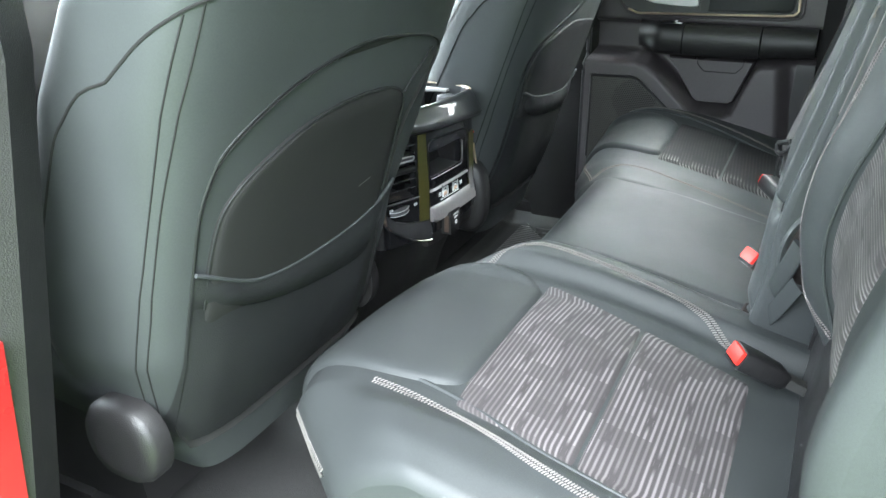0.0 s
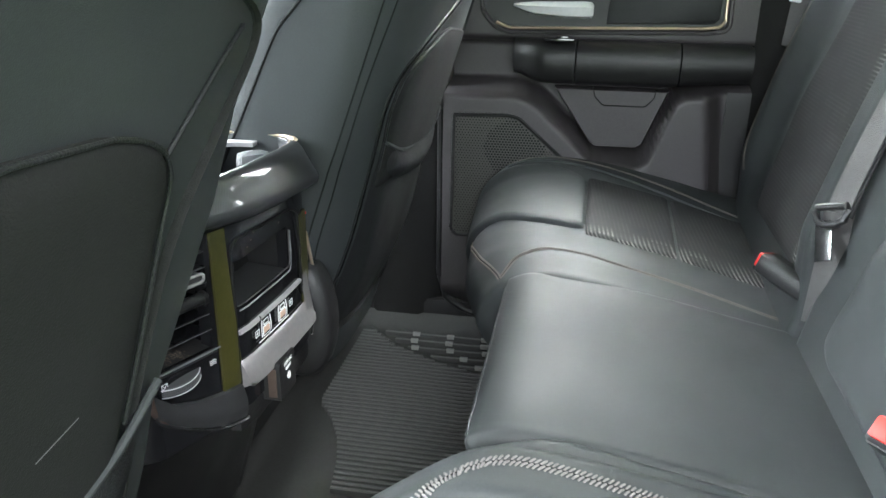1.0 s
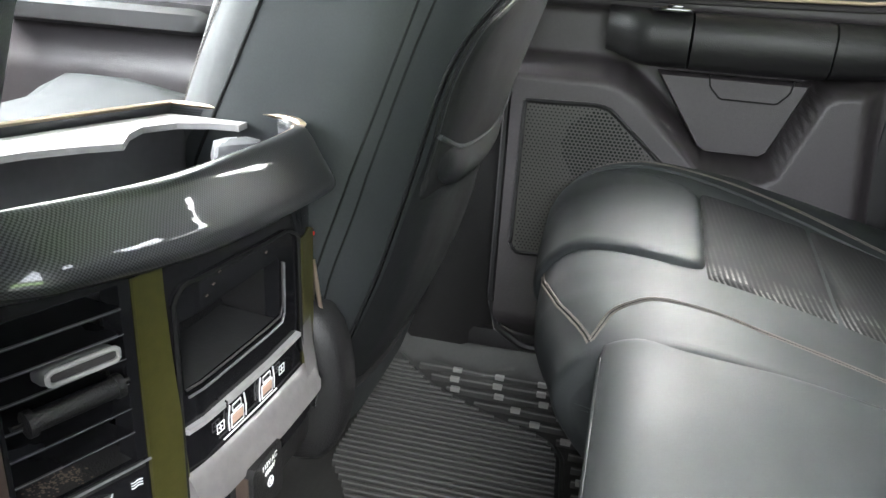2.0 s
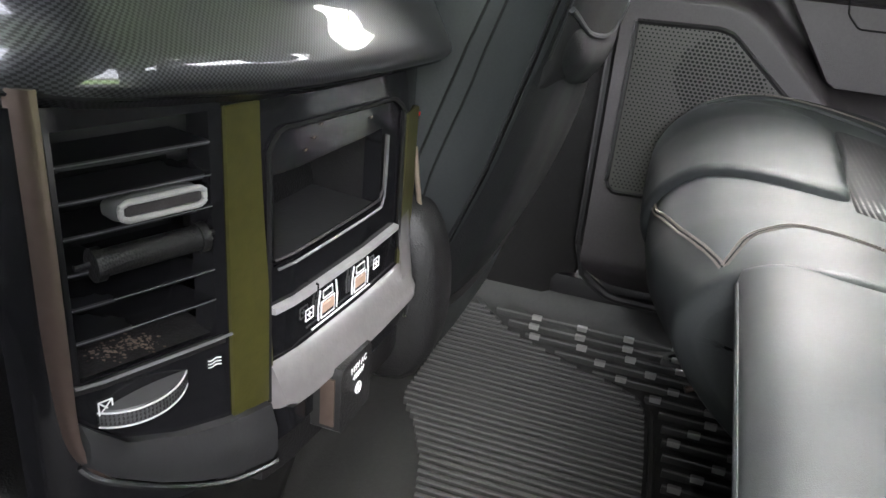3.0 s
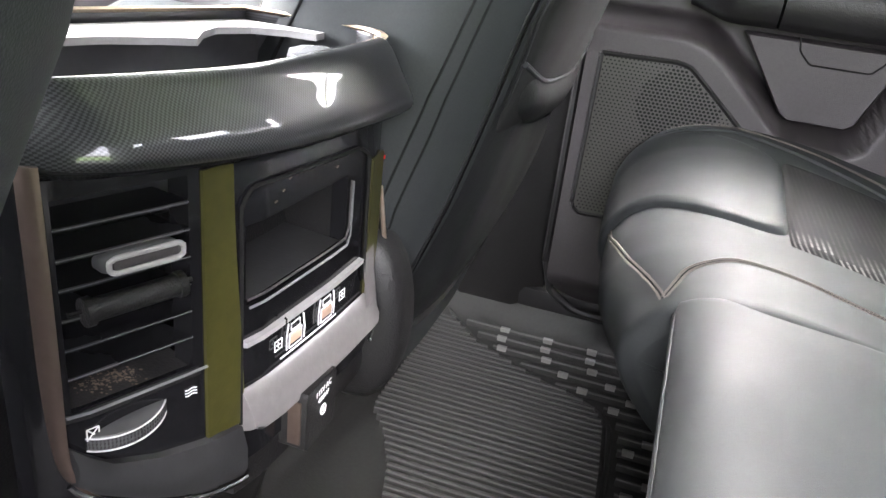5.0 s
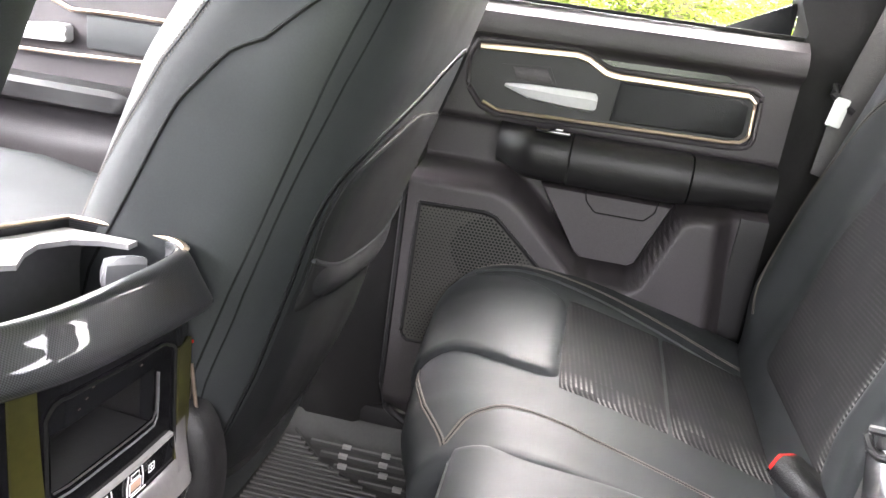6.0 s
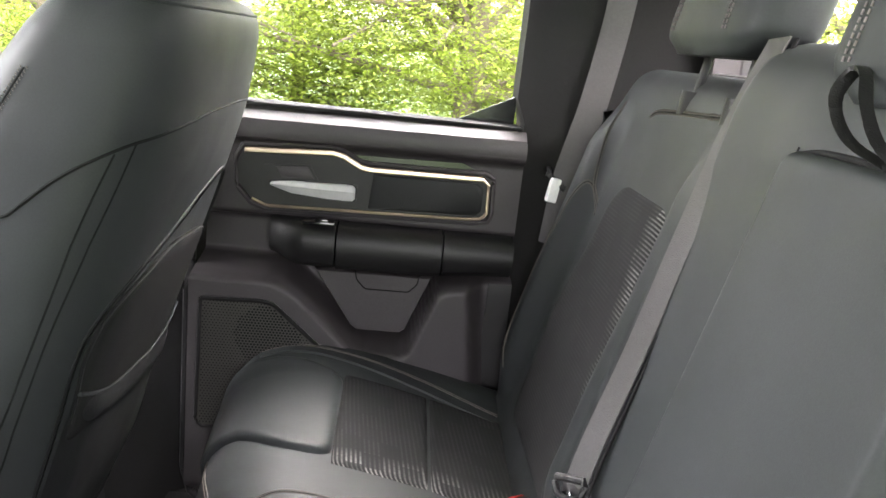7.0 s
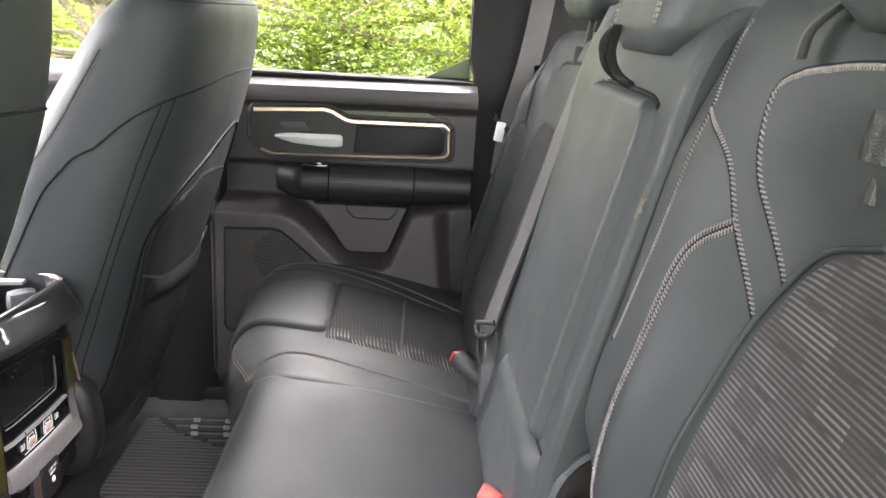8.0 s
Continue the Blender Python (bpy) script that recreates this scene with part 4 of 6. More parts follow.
def middle_seat():
    s = thing("middle_seat", "narrow black leather middle seat of the rear bench", "car seat", "rear bench seats")
    fn, _ = upholstered(1, -0.150, 0.229, MID_CUSHION, 0.010)
    c = part("cushion", mesh("cushion", *skin_of(fn, 0.12), LEATHER), s, "flat black leather cushion")
    part("piping", Soup().tube([(x, -0.2555, 0.342) for x in span(-0.135, 0.205, 24)], 0.0022, 8).mesh("piping", LEATHER), c)
    part("seat_frame", Soup().box((0.03, -0.54, 0.118), (0.26, 0.16, 0.250), bevel=0.01).mesh("seat_frame", PLASTIC), s, "black seat frame under the cushion")
    x0, x1 = -0.244, 0.198
    bf, _ = upholstered(1, x0, x1, MID_BACK, 0.010)
    b = part("backrest", mesh("backrest", *skin_of(bf, 0.10), LEATHER), s, "black leather backrest with fold-down armrest")
    bu = lifted(bf, -1)
    ux = lambda x: (x - x0) / (x1 - x0)
    VZ = sorted((bf(0.5, k / 120).z, k / 120) for k in range(96))
    zv, zof = (lambda z: interp(VZ, z)), (lambda v: interp([(q, p) for p, q in VZ], v))
    inner = [(0.505, -0.205), (0.70, -0.200), (0.80, -0.197), (0.868, -0.193)]
    outer = [(0.505, 0.052), (0.60, 0.050), (0.72, 0.047), (0.868, 0.046)]
    panel("armrest", bu, lambda v: ux(interp(inner, zof(v))), lambda v: ux(interp(outer, zof(v))), zv(0.505), zv(0.868), LEATHER, b, puff=0.015, sink=0.006, nu=80, nv=100, label="folded-up leather armrest", crisp=26, corner=0.05)
    gap = [(x, 0.869 - 0.010 * (abs(x + 0.075) / 0.12) ** 6) for x in span(-0.192, 0.042, 30)]
    part("armrest_gap", Soup().tube(path_on(bu, [(ux(x), zv(z)) for x, z in gap], 0.0005, 60), 0.0028, 8).mesh("armrest_gap", SEAM), b)
    part("armrest_seam", Soup().tube(path_on(bu, [(ux(x), zv(z)) for z, x in outer], -0.0005, 60), 0.0016, 6).mesh("armrest_seam", SEAM), b)
    panel("lower_bolster", bu, lambda v: ux(-0.224), lambda v: ux(0.060 + 0.05 * step(0.50, 0.36, zof(v))), zv(0.335), zv(0.502), LEATHER, b, puff=0.015, sink=0.005, nu=70, nv=60, crisp=7, label="padded leather lumbar bolster")
    part("bolster_seam", Soup().tube(path_on(bu, [(ux(x), zv(0.5035)) for x in span(-0.222, 0.06, 12)], 0.0002, 40), 0.0020, 6).mesh("bolster_seam", SEAM), b)
    # leather-lined opening for the buckle strap in the side of the backrest
    oval = lambda r, x: [(x, -0.690 + (0.040 * r) * math.cos(a) - 0.15 * 0.062 * r * math.sin(a), 0.462 + 0.062 * r * math.sin(a)) for a in span(0, 6.2832 * 39 / 40, 40)]
    part("opening_rim", Soup().loft([oval(1.12, -0.238), oval(1.08, -0.250), oval(1.0, -0.2535), oval(0.90, -0.251), oval(0.84, -0.246)], caps=False).mesh("opening_rim", LEATHER), b, "rolled leather rim of the strap opening")
    part("opening_lining", Soup().add(oval(0.86, -0.2475), [tuple(range(40))]).mesh("opening_lining", LINING), b, "dark brown lining of the strap opening")
    rnd, sc = random.Random(8), Soup()
    for k in range(40):
        x, z, r = -0.236 + rnd.gauss(0, 0.0022), 0.771 + rnd.gauss(0, 0.009), rnd.uniform(0.0006, 0.0018)
        sc.add([bu(ux(x + r * math.cos(a)), zv(z + 1.6 * r * math.sin(a)), 0.0006) for a in span(0, 5.236, 6)], [tuple(range(6))])
    part("scuff", sc.mesh("scuff", SCUFF, smooth=False), b, "small tan scuff on the leather")
    part("back_shell", Soup().loft([[(-0.255, y, z), (0.215, y, z), (0.215, y - 0.10, z), (-0.255, y - 0.10, z)] for y, z in ((-0.70, 0.25), (-0.73, 0.6), (-0.775, 0.88))]).mesh("back_shell", PLASTIC), b)
    loop = [(-0.028, -0.735, 0.862), (-0.010, -0.705, 0.885), (0.002, -0.700, 0.92), (-0.004, -0.715, 0.948), (-0.028, -0.712, 0.945), (-0.052, -0.700, 0.915), (-0.062, -0.705, 0.885), (-0.05, -0.735, 0.862)]
    st = [Vector((-0.080, -0.728, 0.868)) + Vector(((p.x + 0.039) * 0.7 + (p.z - 0.862) * 0.30, (p.y + 0.735) * 0.8, (p.z - 0.862) * 0.72)) for p in spline(loop, 36)]
    lp = Soup().loft([[p + Vector((0, -0.005, -0.0015)), p + Vector((0, 0.005, -0.0015)), p + Vector((0.002, 0.005, 0.0015)), p + Vector((0.002, -0.005, 0.0015))] for p in st], caps=False)
    part("pull_strap", lp.mesh("pull_strap", PLASTIC), b, "black webbing pull loop")
    headrest(s, -0.082, -0.785, 1.002, 0.255, 0.190, 0.11)
    return s


PASSENGER_POCKET = {"reach": [(0.30, 1.0), (0.48, 1.02), (0.56, 1.12), (0.62, 1.28), (0.68, 1.36), (0.78, 1.32), (0.86, 1.24), (0.945, 1.15)], "edge": 0.52,
                    "left": [(0.24, -0.17), (0.3, -0.19), (0.5, -0.20), (0.58, -0.203), (0.612, -0.190), (0.635, -0.160), (0.655, -0.112), (0.678, -0.020), (0.693, 0.035), (0.7055, 0.085), (0.716, 0.14)],
                    "right": [(0.24, 0.17), (0.3, 0.18), (0.5, 0.185), (0.60, 0.195), (0.69, 0.197), (0.708, 0.190), (0.716, 0.172)],
                    "fin_left": [(0.46, -0.18), (0.52, -0.186), (0.572, -0.193), (0.616, -0.176), (0.635, -0.13), (0.648, -0.06), (0.651, -0.03)],
                    "fin_right": [(0.46, 0.14), (0.50, 0.145), (0.58, 0.162), (0.620, 0.162), (0.634, 0.145), (0.645, 0.06), (0.651, 0.0)],
                    "lip": [(-0.188, 0.529), (-0.15, 0.514), (-0.11, 0.503), (0.0, 0.487), (0.06, 0.482), (0.11, 0.487), (0.17, 0.510)],
                    "low": [(-0.188, 0.484), (-0.12, 0.464), (-0.05, 0.447), (0.05, 0.430), (0.13, 0.422), (0.17, 0.435)]}
DRIVER_POCKET = {"reach": [(0.30, 1.10), (0.46, 1.0), (0.52, 1.08), (0.58, 1.15), (0.64, 1.16), (0.70, 1.24), (0.78, 1.315), (0.86, 1.33), (0.945, 1.34)], "edge": 0.44,
                 "left": [(0.24, -0.20), (0.3, -0.225), (0.56, -0.235), (0.62, -0.228), (0.66, -0.205), (0.70, -0.13), (0.718, -0.05), (0.724, 0.0)],
                 "right": [(0.24, 0.20), (0.3, 0.19), (0.45, 0.155), (0.56, 0.155), (0.60, 0.17), (0.64, 0.205), (0.67, 0.235), (0.69, 0.225), (0.71, 0.16), (0.724, 0.04)],
                 "fin_left": [(0.44, -0.22), (0.57, -0.215), (0.61, -0.19), (0.64, -0.13), (0.655, -0.07), (0.66, -0.02)],
                 "fin_right": [(0.44, 0.135), (0.60, 0.140), (0.635, 0.135), (0.655, 0.09), (0.66, 0.03)],
                 "lip": [(-0.235, 0.522), (-0.14, 0.475), (0.0, 0.462), (0.12, 0.475), (0.17, 0.50)],
                 "low": [(-0.235, 0.475), (-0.1, 0.425), (0.05, 0.395), (0.13, 0.395), (0.17, 0.43)]}


def front_seat(cx, dy, dz, wide, pocket, label):
    """A front seat seen from behind: shell with map pocket, headrest and cushion."""
    s = thing("front_seat", label, "car seat", "front seats")
    A = [(0.17, 0.15), (0.24, 0.19), (0.30, 0.215), (0.40, 0.243), (0.5, 0.25), (0.7, 0.252), (0.80, 0.245), (0.86, 0.236), (0.90, 0.225), (0.92, 0.214), (0.932, 0.200), (0.940, 0.178), (0.944, 0.145), (0.945, 0.02)]
    B = [(0.17, 0.06), (0.3, 0.115), (0.5, 0.13), (0.70, 0.12), (0.80, 0.105), (0.86, 0.092), (0.90, 0.082), (0.92, 0.074), (0.932, 0.065), (0.940, 0.054), (0.944, 0.043), (0.945, 0.005)]
    R, PW = pocket["reach"], pocket["edge"]

    def fn(u, z):
        a = 2 * math.pi * u
        ca, sa = math.cos(a), math.sin(a)
        w, d = interp(A, z) * wide, interp(B, z)
        y0 = -0.10 - 0.30 * (z - 0.51) + dy + interp([(0.17, 0.06), (0.3, 0.115), (0.5, 0.13), (0.70, 0.12), (0.80, 0.105), (0.945, 0.088)], z)
        w = interp(A, z) * (interp(R, z) if ca > 0 else wide)
        return Vector((cx + w * math.copysign(abs(ca) ** PW, ca), y0 + d * math.copysign(abs(sa) ** PW, sa), z))

    def ux(x, z):
        k = max(-0.995, min(0.995, x / (interp(A, z) * (interp(R, z) if x > 0 else wide))))
        return 1 - math.acos(math.copysign(abs(k) ** (1 / PW), k)) / (2 * math.pi)
    zs = span(0.17, 0.86, 60) + [0.875, 0.89, 0.90, 0.91, 0.92, 0.928, 0.935, 0.94, 0.943, 0.945]
    us = [k / 160 + 0.0 for k in range(161)]
    v, f = sheet(fn, us, zs)
    b = part("backrest", mesh("backrest", v, f, LEATHER), s, "black leather backrest")
    up = lifted(fn, 1)
    left, right = (lambda z: smooth(pocket["left"], z)), (lambda z: smooth(pocket["right"], z))
    tip = pocket["left"][-1][0]
    panel("back_panel", up, lambda z: ux(left(z), z), lambda z: ux(right(z), z), 0.24, tip, CLOTH, b, puff=-0.003, sink=-0.004, nu=50, nv=90, label="charcoal cloth back panel")
    rim = [(left(z), z) for z in span(0.26, tip, 60)] + [(right(z), z) for z in span(tip, 0.26, 60)]
    part("panel_rim", Soup().tube([up(ux(x, z), z, -0.0010) for x, z in rim], 0.0024, 8).mesh("panel_rim", LEATHER_SOFT), b, "leather piping around the back panel")
    fz0, fz1 = pocket["fin_left"][0][0], pocket["fin_left"][-1][0]
    panel("pocket_liner", up, lambda z: ux(smooth(pocket["fin_left"], z), z), lambda z: ux(smooth(pocket["fin_right"], z), z), fz0, fz1, CLOTH, b, puff=0.007, sink=0.0, nu=40, nv=60, label="charcoal cloth pocket back")
    fin = [(smooth(pocket["fin_left"], z), z) for z in span(fz0 + 0.03, fz1, 50)] + [(smooth(pocket["fin_right"], z), z) for z in span(fz1, fz0 + 0.05, 40)]
    part("pocket_piping", Soup().tube([up(ux(x, z), z, 0.0042) for x, z in fin], 0.0012, 8).mesh("pocket_piping", LEATHER_SOFT), b, "thin piping around the pocket back")
    if cx < 0:
        fold = [(0.205, 0.686), (0.180, 0.668), (0.155, 0.648), (0.137, 0.632)]
        part("panel_fold", Soup().tube([up(ux(p.x, p.y), p.y, 0.0005) for p in spline([(*q, 0) for q in fold], 20)], 0.0028, 8, ry=0.0016).mesh("panel_fold", LEATHER_SOFT), b, "soft fold across the back panel")
    part("top_piping", Soup().tube([fn(0.5 + 0.5 * k, 0.928) for k in span(0.02, 0.98, 60)], 0.0022, 8).mesh("top_piping", LEATHER), b, "piping along the top edge")
    lipz, lowz = (lambda x: smooth(pocket["lip"], x)), (lambda x: smooth(pocket["low"], x))

    def flap(z0, z1, puff, name, label="", mat=LEATHER_SOFT):
        vv, ff, nu, nv = [], [], 40, 18
        for j in range(nv):
            for i in range(nu):
                x = pocket["lip"][0][0] + (0.168 - pocket["lip"][0][0]) * i / (nu - 1)
                z = z0(x) + (z1(x) - z0(x)) * j / (nv - 1)
                e = math.sin(math.pi * (0.08 + 0.92 * j / (nv - 1)) / 1.15) * min(1, 8 * min(i, nu - 1 - i) / (nu - 1) + 0.1)
                vv.append(up(ux(x, z), z, 0.001 + puff * e))
        ff = [(j * nu + i, j * nu + i + 1, (j + 1) * nu + i + 1, (j + 1) * nu + i) for j in range(nv - 1) for i in range(nu - 1)]
        part(name, mesh(name, vv, ff, mat), b, label)
    flap(lowz, lipz, 0.012, "pocket_band", "leather band of the map pocket")
    flap(lambda x: 0.255, lowz, 0.010, "pocket", "leather map pocket")
    part("pocket_lip", Soup().tube([up(ux(x, lipz(x)), lipz(x), 0.0065) for x in span(pocket["lip"][0][0], 0.168, 60)], 0.0026, 8).mesh("pocket_lip", LEATHER), b)
    for line, r in (([(0.45, 0.42), (0.46, 0.50), (0.472, 0.58), (0.4825, 0.658), (0.4935, 0.692), (0.500, 0.722), (0.507, 0.746), (0.520, 0.766), (0.545, 0.782), (0.591, 0.797), (0.65, 0.805), (0.714, 0.812), (0.76, 0.817), (0.83, 0.811), (0.95, 0.80)], 0.0017),
                    ([(0.576, 0.790), (0.569, 0.745), (0.565, 0.69), (0.558, 0.59), (0.552, 0.50), (0.54, 0.40), (0.535, 0.28)], 0.0011),
                    ([(0.606, 0.799), (0.600, 0.75), (0.590, 0.69), (0.576, 0.60), (0.570, 0.48), (0.56, 0.40), (0.555, 0.28)], 0.0011)):
        part("seam", Soup().tube(path_on(up, line, 0.0, 110), r, 6).mesh("seam", SEAM), b)
    if cx > 0:
        thread_rows(b, up, [[(0.475, 0.86), (0.465, 0.75), (0.44, 0.67), (0.395, 0.57), (0.375, 0.45), (0.37, 0.35)]], mat=DARK_THREAD, label="dark twin stitching", gap=0.006, half=0.0010, thick=0.0005)
    if cx < 0:
        part("scratch", Soup().tube([up(ux(0.055 + 0.028 * k, 0.527), 0.527 + 0.004 * k, 0.0066) for k in span(0, 1, 6)], 0.0006, 5).mesh("scratch", CLIP), b, "faint scratch on the cloth")
    headrest(s, cx, -0.10 - 0.30 * 0.5 + dy + 0.085, 1.035, 0.27, 0.17, 0.11, tilt=8, posts=CHROME)
    cf = [(-0.24, 0.30), (-0.255, 0.38), (-0.24, 0.425), (-0.20, 0.432), (-0.14, 0.412), (0.14, 0.412), (0.20, 0.432), (0.24, 0.425), (0.255, 0.38), (0.24, 0.30)]
    cu = Soup().loft([[(cx + x, y + dy, z + dz) for x, z in cf] for y, dz in ((0.06, -0.03), (0.3, -0.005), (0.5, 0.025), (0.58, 0.025), (0.63, 0.0), (0.65, -0.05))])
    part("cushion", cu.mesh("cushion", LEATHER, angle=80), s, "black leather cushion")
    bs = Soup().loft([[(cx + x, y + dy, z) for x, z in ((-0.18, 0.06), (-0.20, 0.30), (0.20, 0.30), (0.18, 0.06))] for y in (0.13, 0.17, 0.58, 0.62)])
    part("base", bs.mesh("base", PLASTIC), s, "black plastic seat base")
    for sgn in (-1, 1):
        inner = cx > 0 and sgn < 0
        hinge = Soup().loft([[(cx + sgn * ((0.225 * wide if sgn < 0 else 0.205) + 0.030 * k), (0.012 if inner else 0.03) + dy + q * (0.058 if cx < 0 else 0.052) * math.copysign(abs(math.cos(t)) ** 0.7, math.cos(t)), (0.300 if inner else 0.290 if cx < 0 else 0.315) + q * (0.085 if inner else 0.055) * math.sin(t)) for t in span(0, 6.0, 24)] for k, q in ((0, 1), (0.7, 1), (1, 0.9), (1.1, 0.6))])
        part("hinge_cover", hinge.mesh("hinge_cover", PLASTIC, angle=60), s, "black plastic hinge cover")
    for sx in (-0.17, 0.17):
        part("rail", Soup().box((cx + sx, 0.42 + dy, 0.025 - dz / 2), (0.05, 0.36, 0.075 + dz), bevel=0.008).mesh("rail", PLASTIC), s)
    s.matrix_world = Matrix.Translation((0, 0, dz))
    return s


# ---------------------------------------------------------------- belts
def ribbon(pts, width, across, n=40, twist=None):
    q = spline(pts, n)
    ends = [Vector(c).normalized() * (width / 2) for c in (across, twist or across)]
    rings = []
    for i, p in enumerate(q):
        a = ends[0].lerp(ends[1], i / (n - 1))
        d = (q[min(n - 1, i + 1)] - q[max(0, i - 1)]).normalized()
        t = d.cross(a).normalized() * 0.0008
        rings.append([p - a - t, p + a - t, p + a + t, p - a + t])
    return Soup().loft(rings)


def buckle(name, at, m, label):
    b = thing(name, label, "seat belt buckle", "belt buckles")
    b.matrix_world = Matrix.Translation(at) @ m
    body = Soup().loft([[(x * k, y, z * k) for x, z in ((-0.019, -0.010), (-0.015, -0.014), (0.015, -0.014), (0.019, -0.010), (0.019, 0.010), (0.015, 0.014), (-0.015, 0.014), (-0.019, 0.010))] for y, k in ((-0.042, 0.72), (-0.036, 0.9), (0.0, 1.0), (0.030, 1.0), (0.034, 0.96))])
    part("body", body.mesh("body", PLASTIC, angle=50), b)
    btn = Soup().box((0, 0.0355, 0.002), (0.032, 0.008, 0.020), bevel=0.003)
    part("button", btn.mesh("button", RED), b, "red release button")
    part("slot", Soup().box((0, 0.036, -0.0105), (0.026, 0.006, 0.0025)).mesh("slot", SEAM), b)
    stalk = Soup().loft([[(x, y, z) for x, z in ((-0.013, -0.006), (0.013, -0.006), (0.013, 0.006), (-0.013, 0.006))] for y in (-0.13, -0.08, -0.041)])
    part("stalk", stalk.mesh("stalk", RUBBER), b)
    return b


def belts():
    b = thing("seat_belt", "grey belt webbing across the rear backrest with latch tongue", "seat belt", "rear seat belts")
    part("webbing", ribbon([(0.204, -0.765, 0.958), (0.192, -0.733, 0.88), (0.177, -0.697, 0.76), (0.165, -0.664, 0.64), (0.155, -0.633, 0.54), (0.150, -0.620, 0.49)], 0.036, (0.97, 0.12, -0.1), twist=(0.92, 0.30, 0.0)).mesh("webbing", BELT), b, "grey woven webbing")
    part("webbing", ribbon([(0.150, -0.622, 0.49), (0.168, -0.628, 0.43), (0.19, -0.632, 0.335)], 0.040, (0.8, 0.5, -0.2)).mesh("webbing", BELT), b)
    # dark tube added for the shadow in the gap along the webbing
    edge = [Vector(q) + Vector((-0.020, -0.008, 0)) for q in ((0.204, -0.765, 0.958), (0.192, -0.733, 0.88), (0.177, -0.697, 0.76), (0.165, -0.664, 0.64), (0.155, -0.633, 0.54), (0.150, -0.620, 0.49))]
    part("webbing_gap_shade", Soup().tube(spline(edge, 40), 0.0022, 6).mesh("webbing_gap_shade", SEAM), b, "dark strip drawn for the shade in the gap beside the webbing")
    turn = Euler((0.3, 0.35, 0.6)).to_matrix().to_4x4()
    guard = Soup().tube([Vector((0.150, -0.614, 0.488)) + turn @ (Vector(q) * 0.8) for q in ((-0.024, 0, 0.010), (0.024, 0, 0.010), (0.027, 0, 0.004), (0.022, 0, -0.010), (0.010, 0, -0.016), (-0.010, 0, -0.016), (-0.022, 0, -0.010), (-0.027, 0, 0.004))], 0.0042, 8, closed=True)
    part("tongue_guard", guard.mesh("tongue_guard", PLASTIC), b, "black slotted tongue guard")
    part("tongue", Soup().box((0.151, -0.612, 0.455), (0.022, 0.003, 0.046), Euler((0.3, 0.45, 0.6)).to_matrix().to_4x4(), bevel=0.001).mesh("tongue", CHROME), b, "steel latch tongue")
    c = thing("seat_belt", "dark belt webbing hanging from the rear pillar", "seat belt", "rear seat belts")
    part("webbing", ribbon([(0.785, -0.765, 1.16), (0.782, -0.758, 1.01), (0.775, -0.735, 0.85), (0.765, -0.705, 0.72), (0.745, -0.69, 0.60)], 0.048, (0.25, 0.95, 0.2)).mesh("webbing", BELT), c, "dark woven webbing")
    part("tongue", Soup().box((0.748, -0.680, 0.697), (0.014, 0.018, 0.042), Euler((0.15, 0.0, 0.2)).to_matrix().to_4x4(), bevel=0.003).mesh("tongue", WHITE_CLIP), c, "white plastic belt clip")
    part("tongue_guard", Soup().tube([(0.76, -0.672, 0.735), (0.756, -0.67, 0.722), (0.750, -0.685, 0.708), (0.745, -0.70, 0.70)], 0.006, 8).mesh("tongue_guard", PLASTIC), c)
    e = thing("seat_belt", "grey belt webbing lying over the shoulder of the rear seat", "seat belt", "rear seat belts")
    part("webbing", Soup().tube(spline([(-0.398, -0.748, 0.918), (-0.402, -0.752, 0.940), (-0.42, -0.775, 0.962), (-0.46, -0.82, 0.975), (-0.52, -0.88, 0.975)], 40), 0.011, 8, ry=0.003).mesh("webbing", BELT), e, "grey woven webbing")
    a = thing("belt_anchor", "folded webbing and leather loop between the rear backrests", "belt anchor")
    run, across = spline([(-0.182, -0.622, 0.318), (-0.205, -0.632, 0.345), (-0.238, -0.646, 0.388), (-0.262, -0.658, 0.430), (-0.275, -0.672, 0.478)], 30), Vector((0.30, 0.475, 0.33)).normalized()
    rings = []
    for i, p in enumerate(run):
        d = (run[min(29, i + 1)] - run[max(0, i - 1)]).normalized()
        t = d.cross(across).normalized()
        rings.append([p + across * 0.0125 * math.copysign(abs(math.cos(k)) ** 0.5, math.cos(k)) + t * 0.0042 * math.copysign(abs(math.sin(k)) ** 0.6, math.sin(k)) for k in span(0, 6.2832 * 15 / 16, 16)])
    part("loop", Soup().loft(rings).mesh("loop", LEATHER), a, "padded black leather loop")
    part("fold", Soup().box((-0.179, -0.620, 0.314), (0.010, 0.030, 0.026), Euler((0.5, 0.3, 0.3)).to_matrix().to_4x4(), bevel=0.004).mesh("fold", LINING), a, "folded brown end of the loop")
    part("webbing", ribbon([(-0.215, -0.632, 0.315), (-0.250, -0.652, 0.360), (-0.285, -0.676, 0.425)], 0.024, (0.5, 0.6, 0.5)).mesh("webbing", LEATHER), a, "black webbing end")
    buckle("belt_buckle", (-0.118, -0.625, 0.368), Euler((radians(38), 0, radians(38))).to_matrix().to_4x4(), "black belt buckle with a red button on the middle seat")
    buckle("belt_buckle", (-0.388, -0.648, 0.352), Euler((radians(30), 0, radians(28))).to_matrix().to_4x4(), "black belt buckle with a red button beside the fabric insert")
    buckle("belt_buckle", (0.262, -0.610, 0.366), Euler((radians(14), radians(12), radians(-48))).to_matrix().to_4x4(), "black belt buckle lying on the seat beside the door")


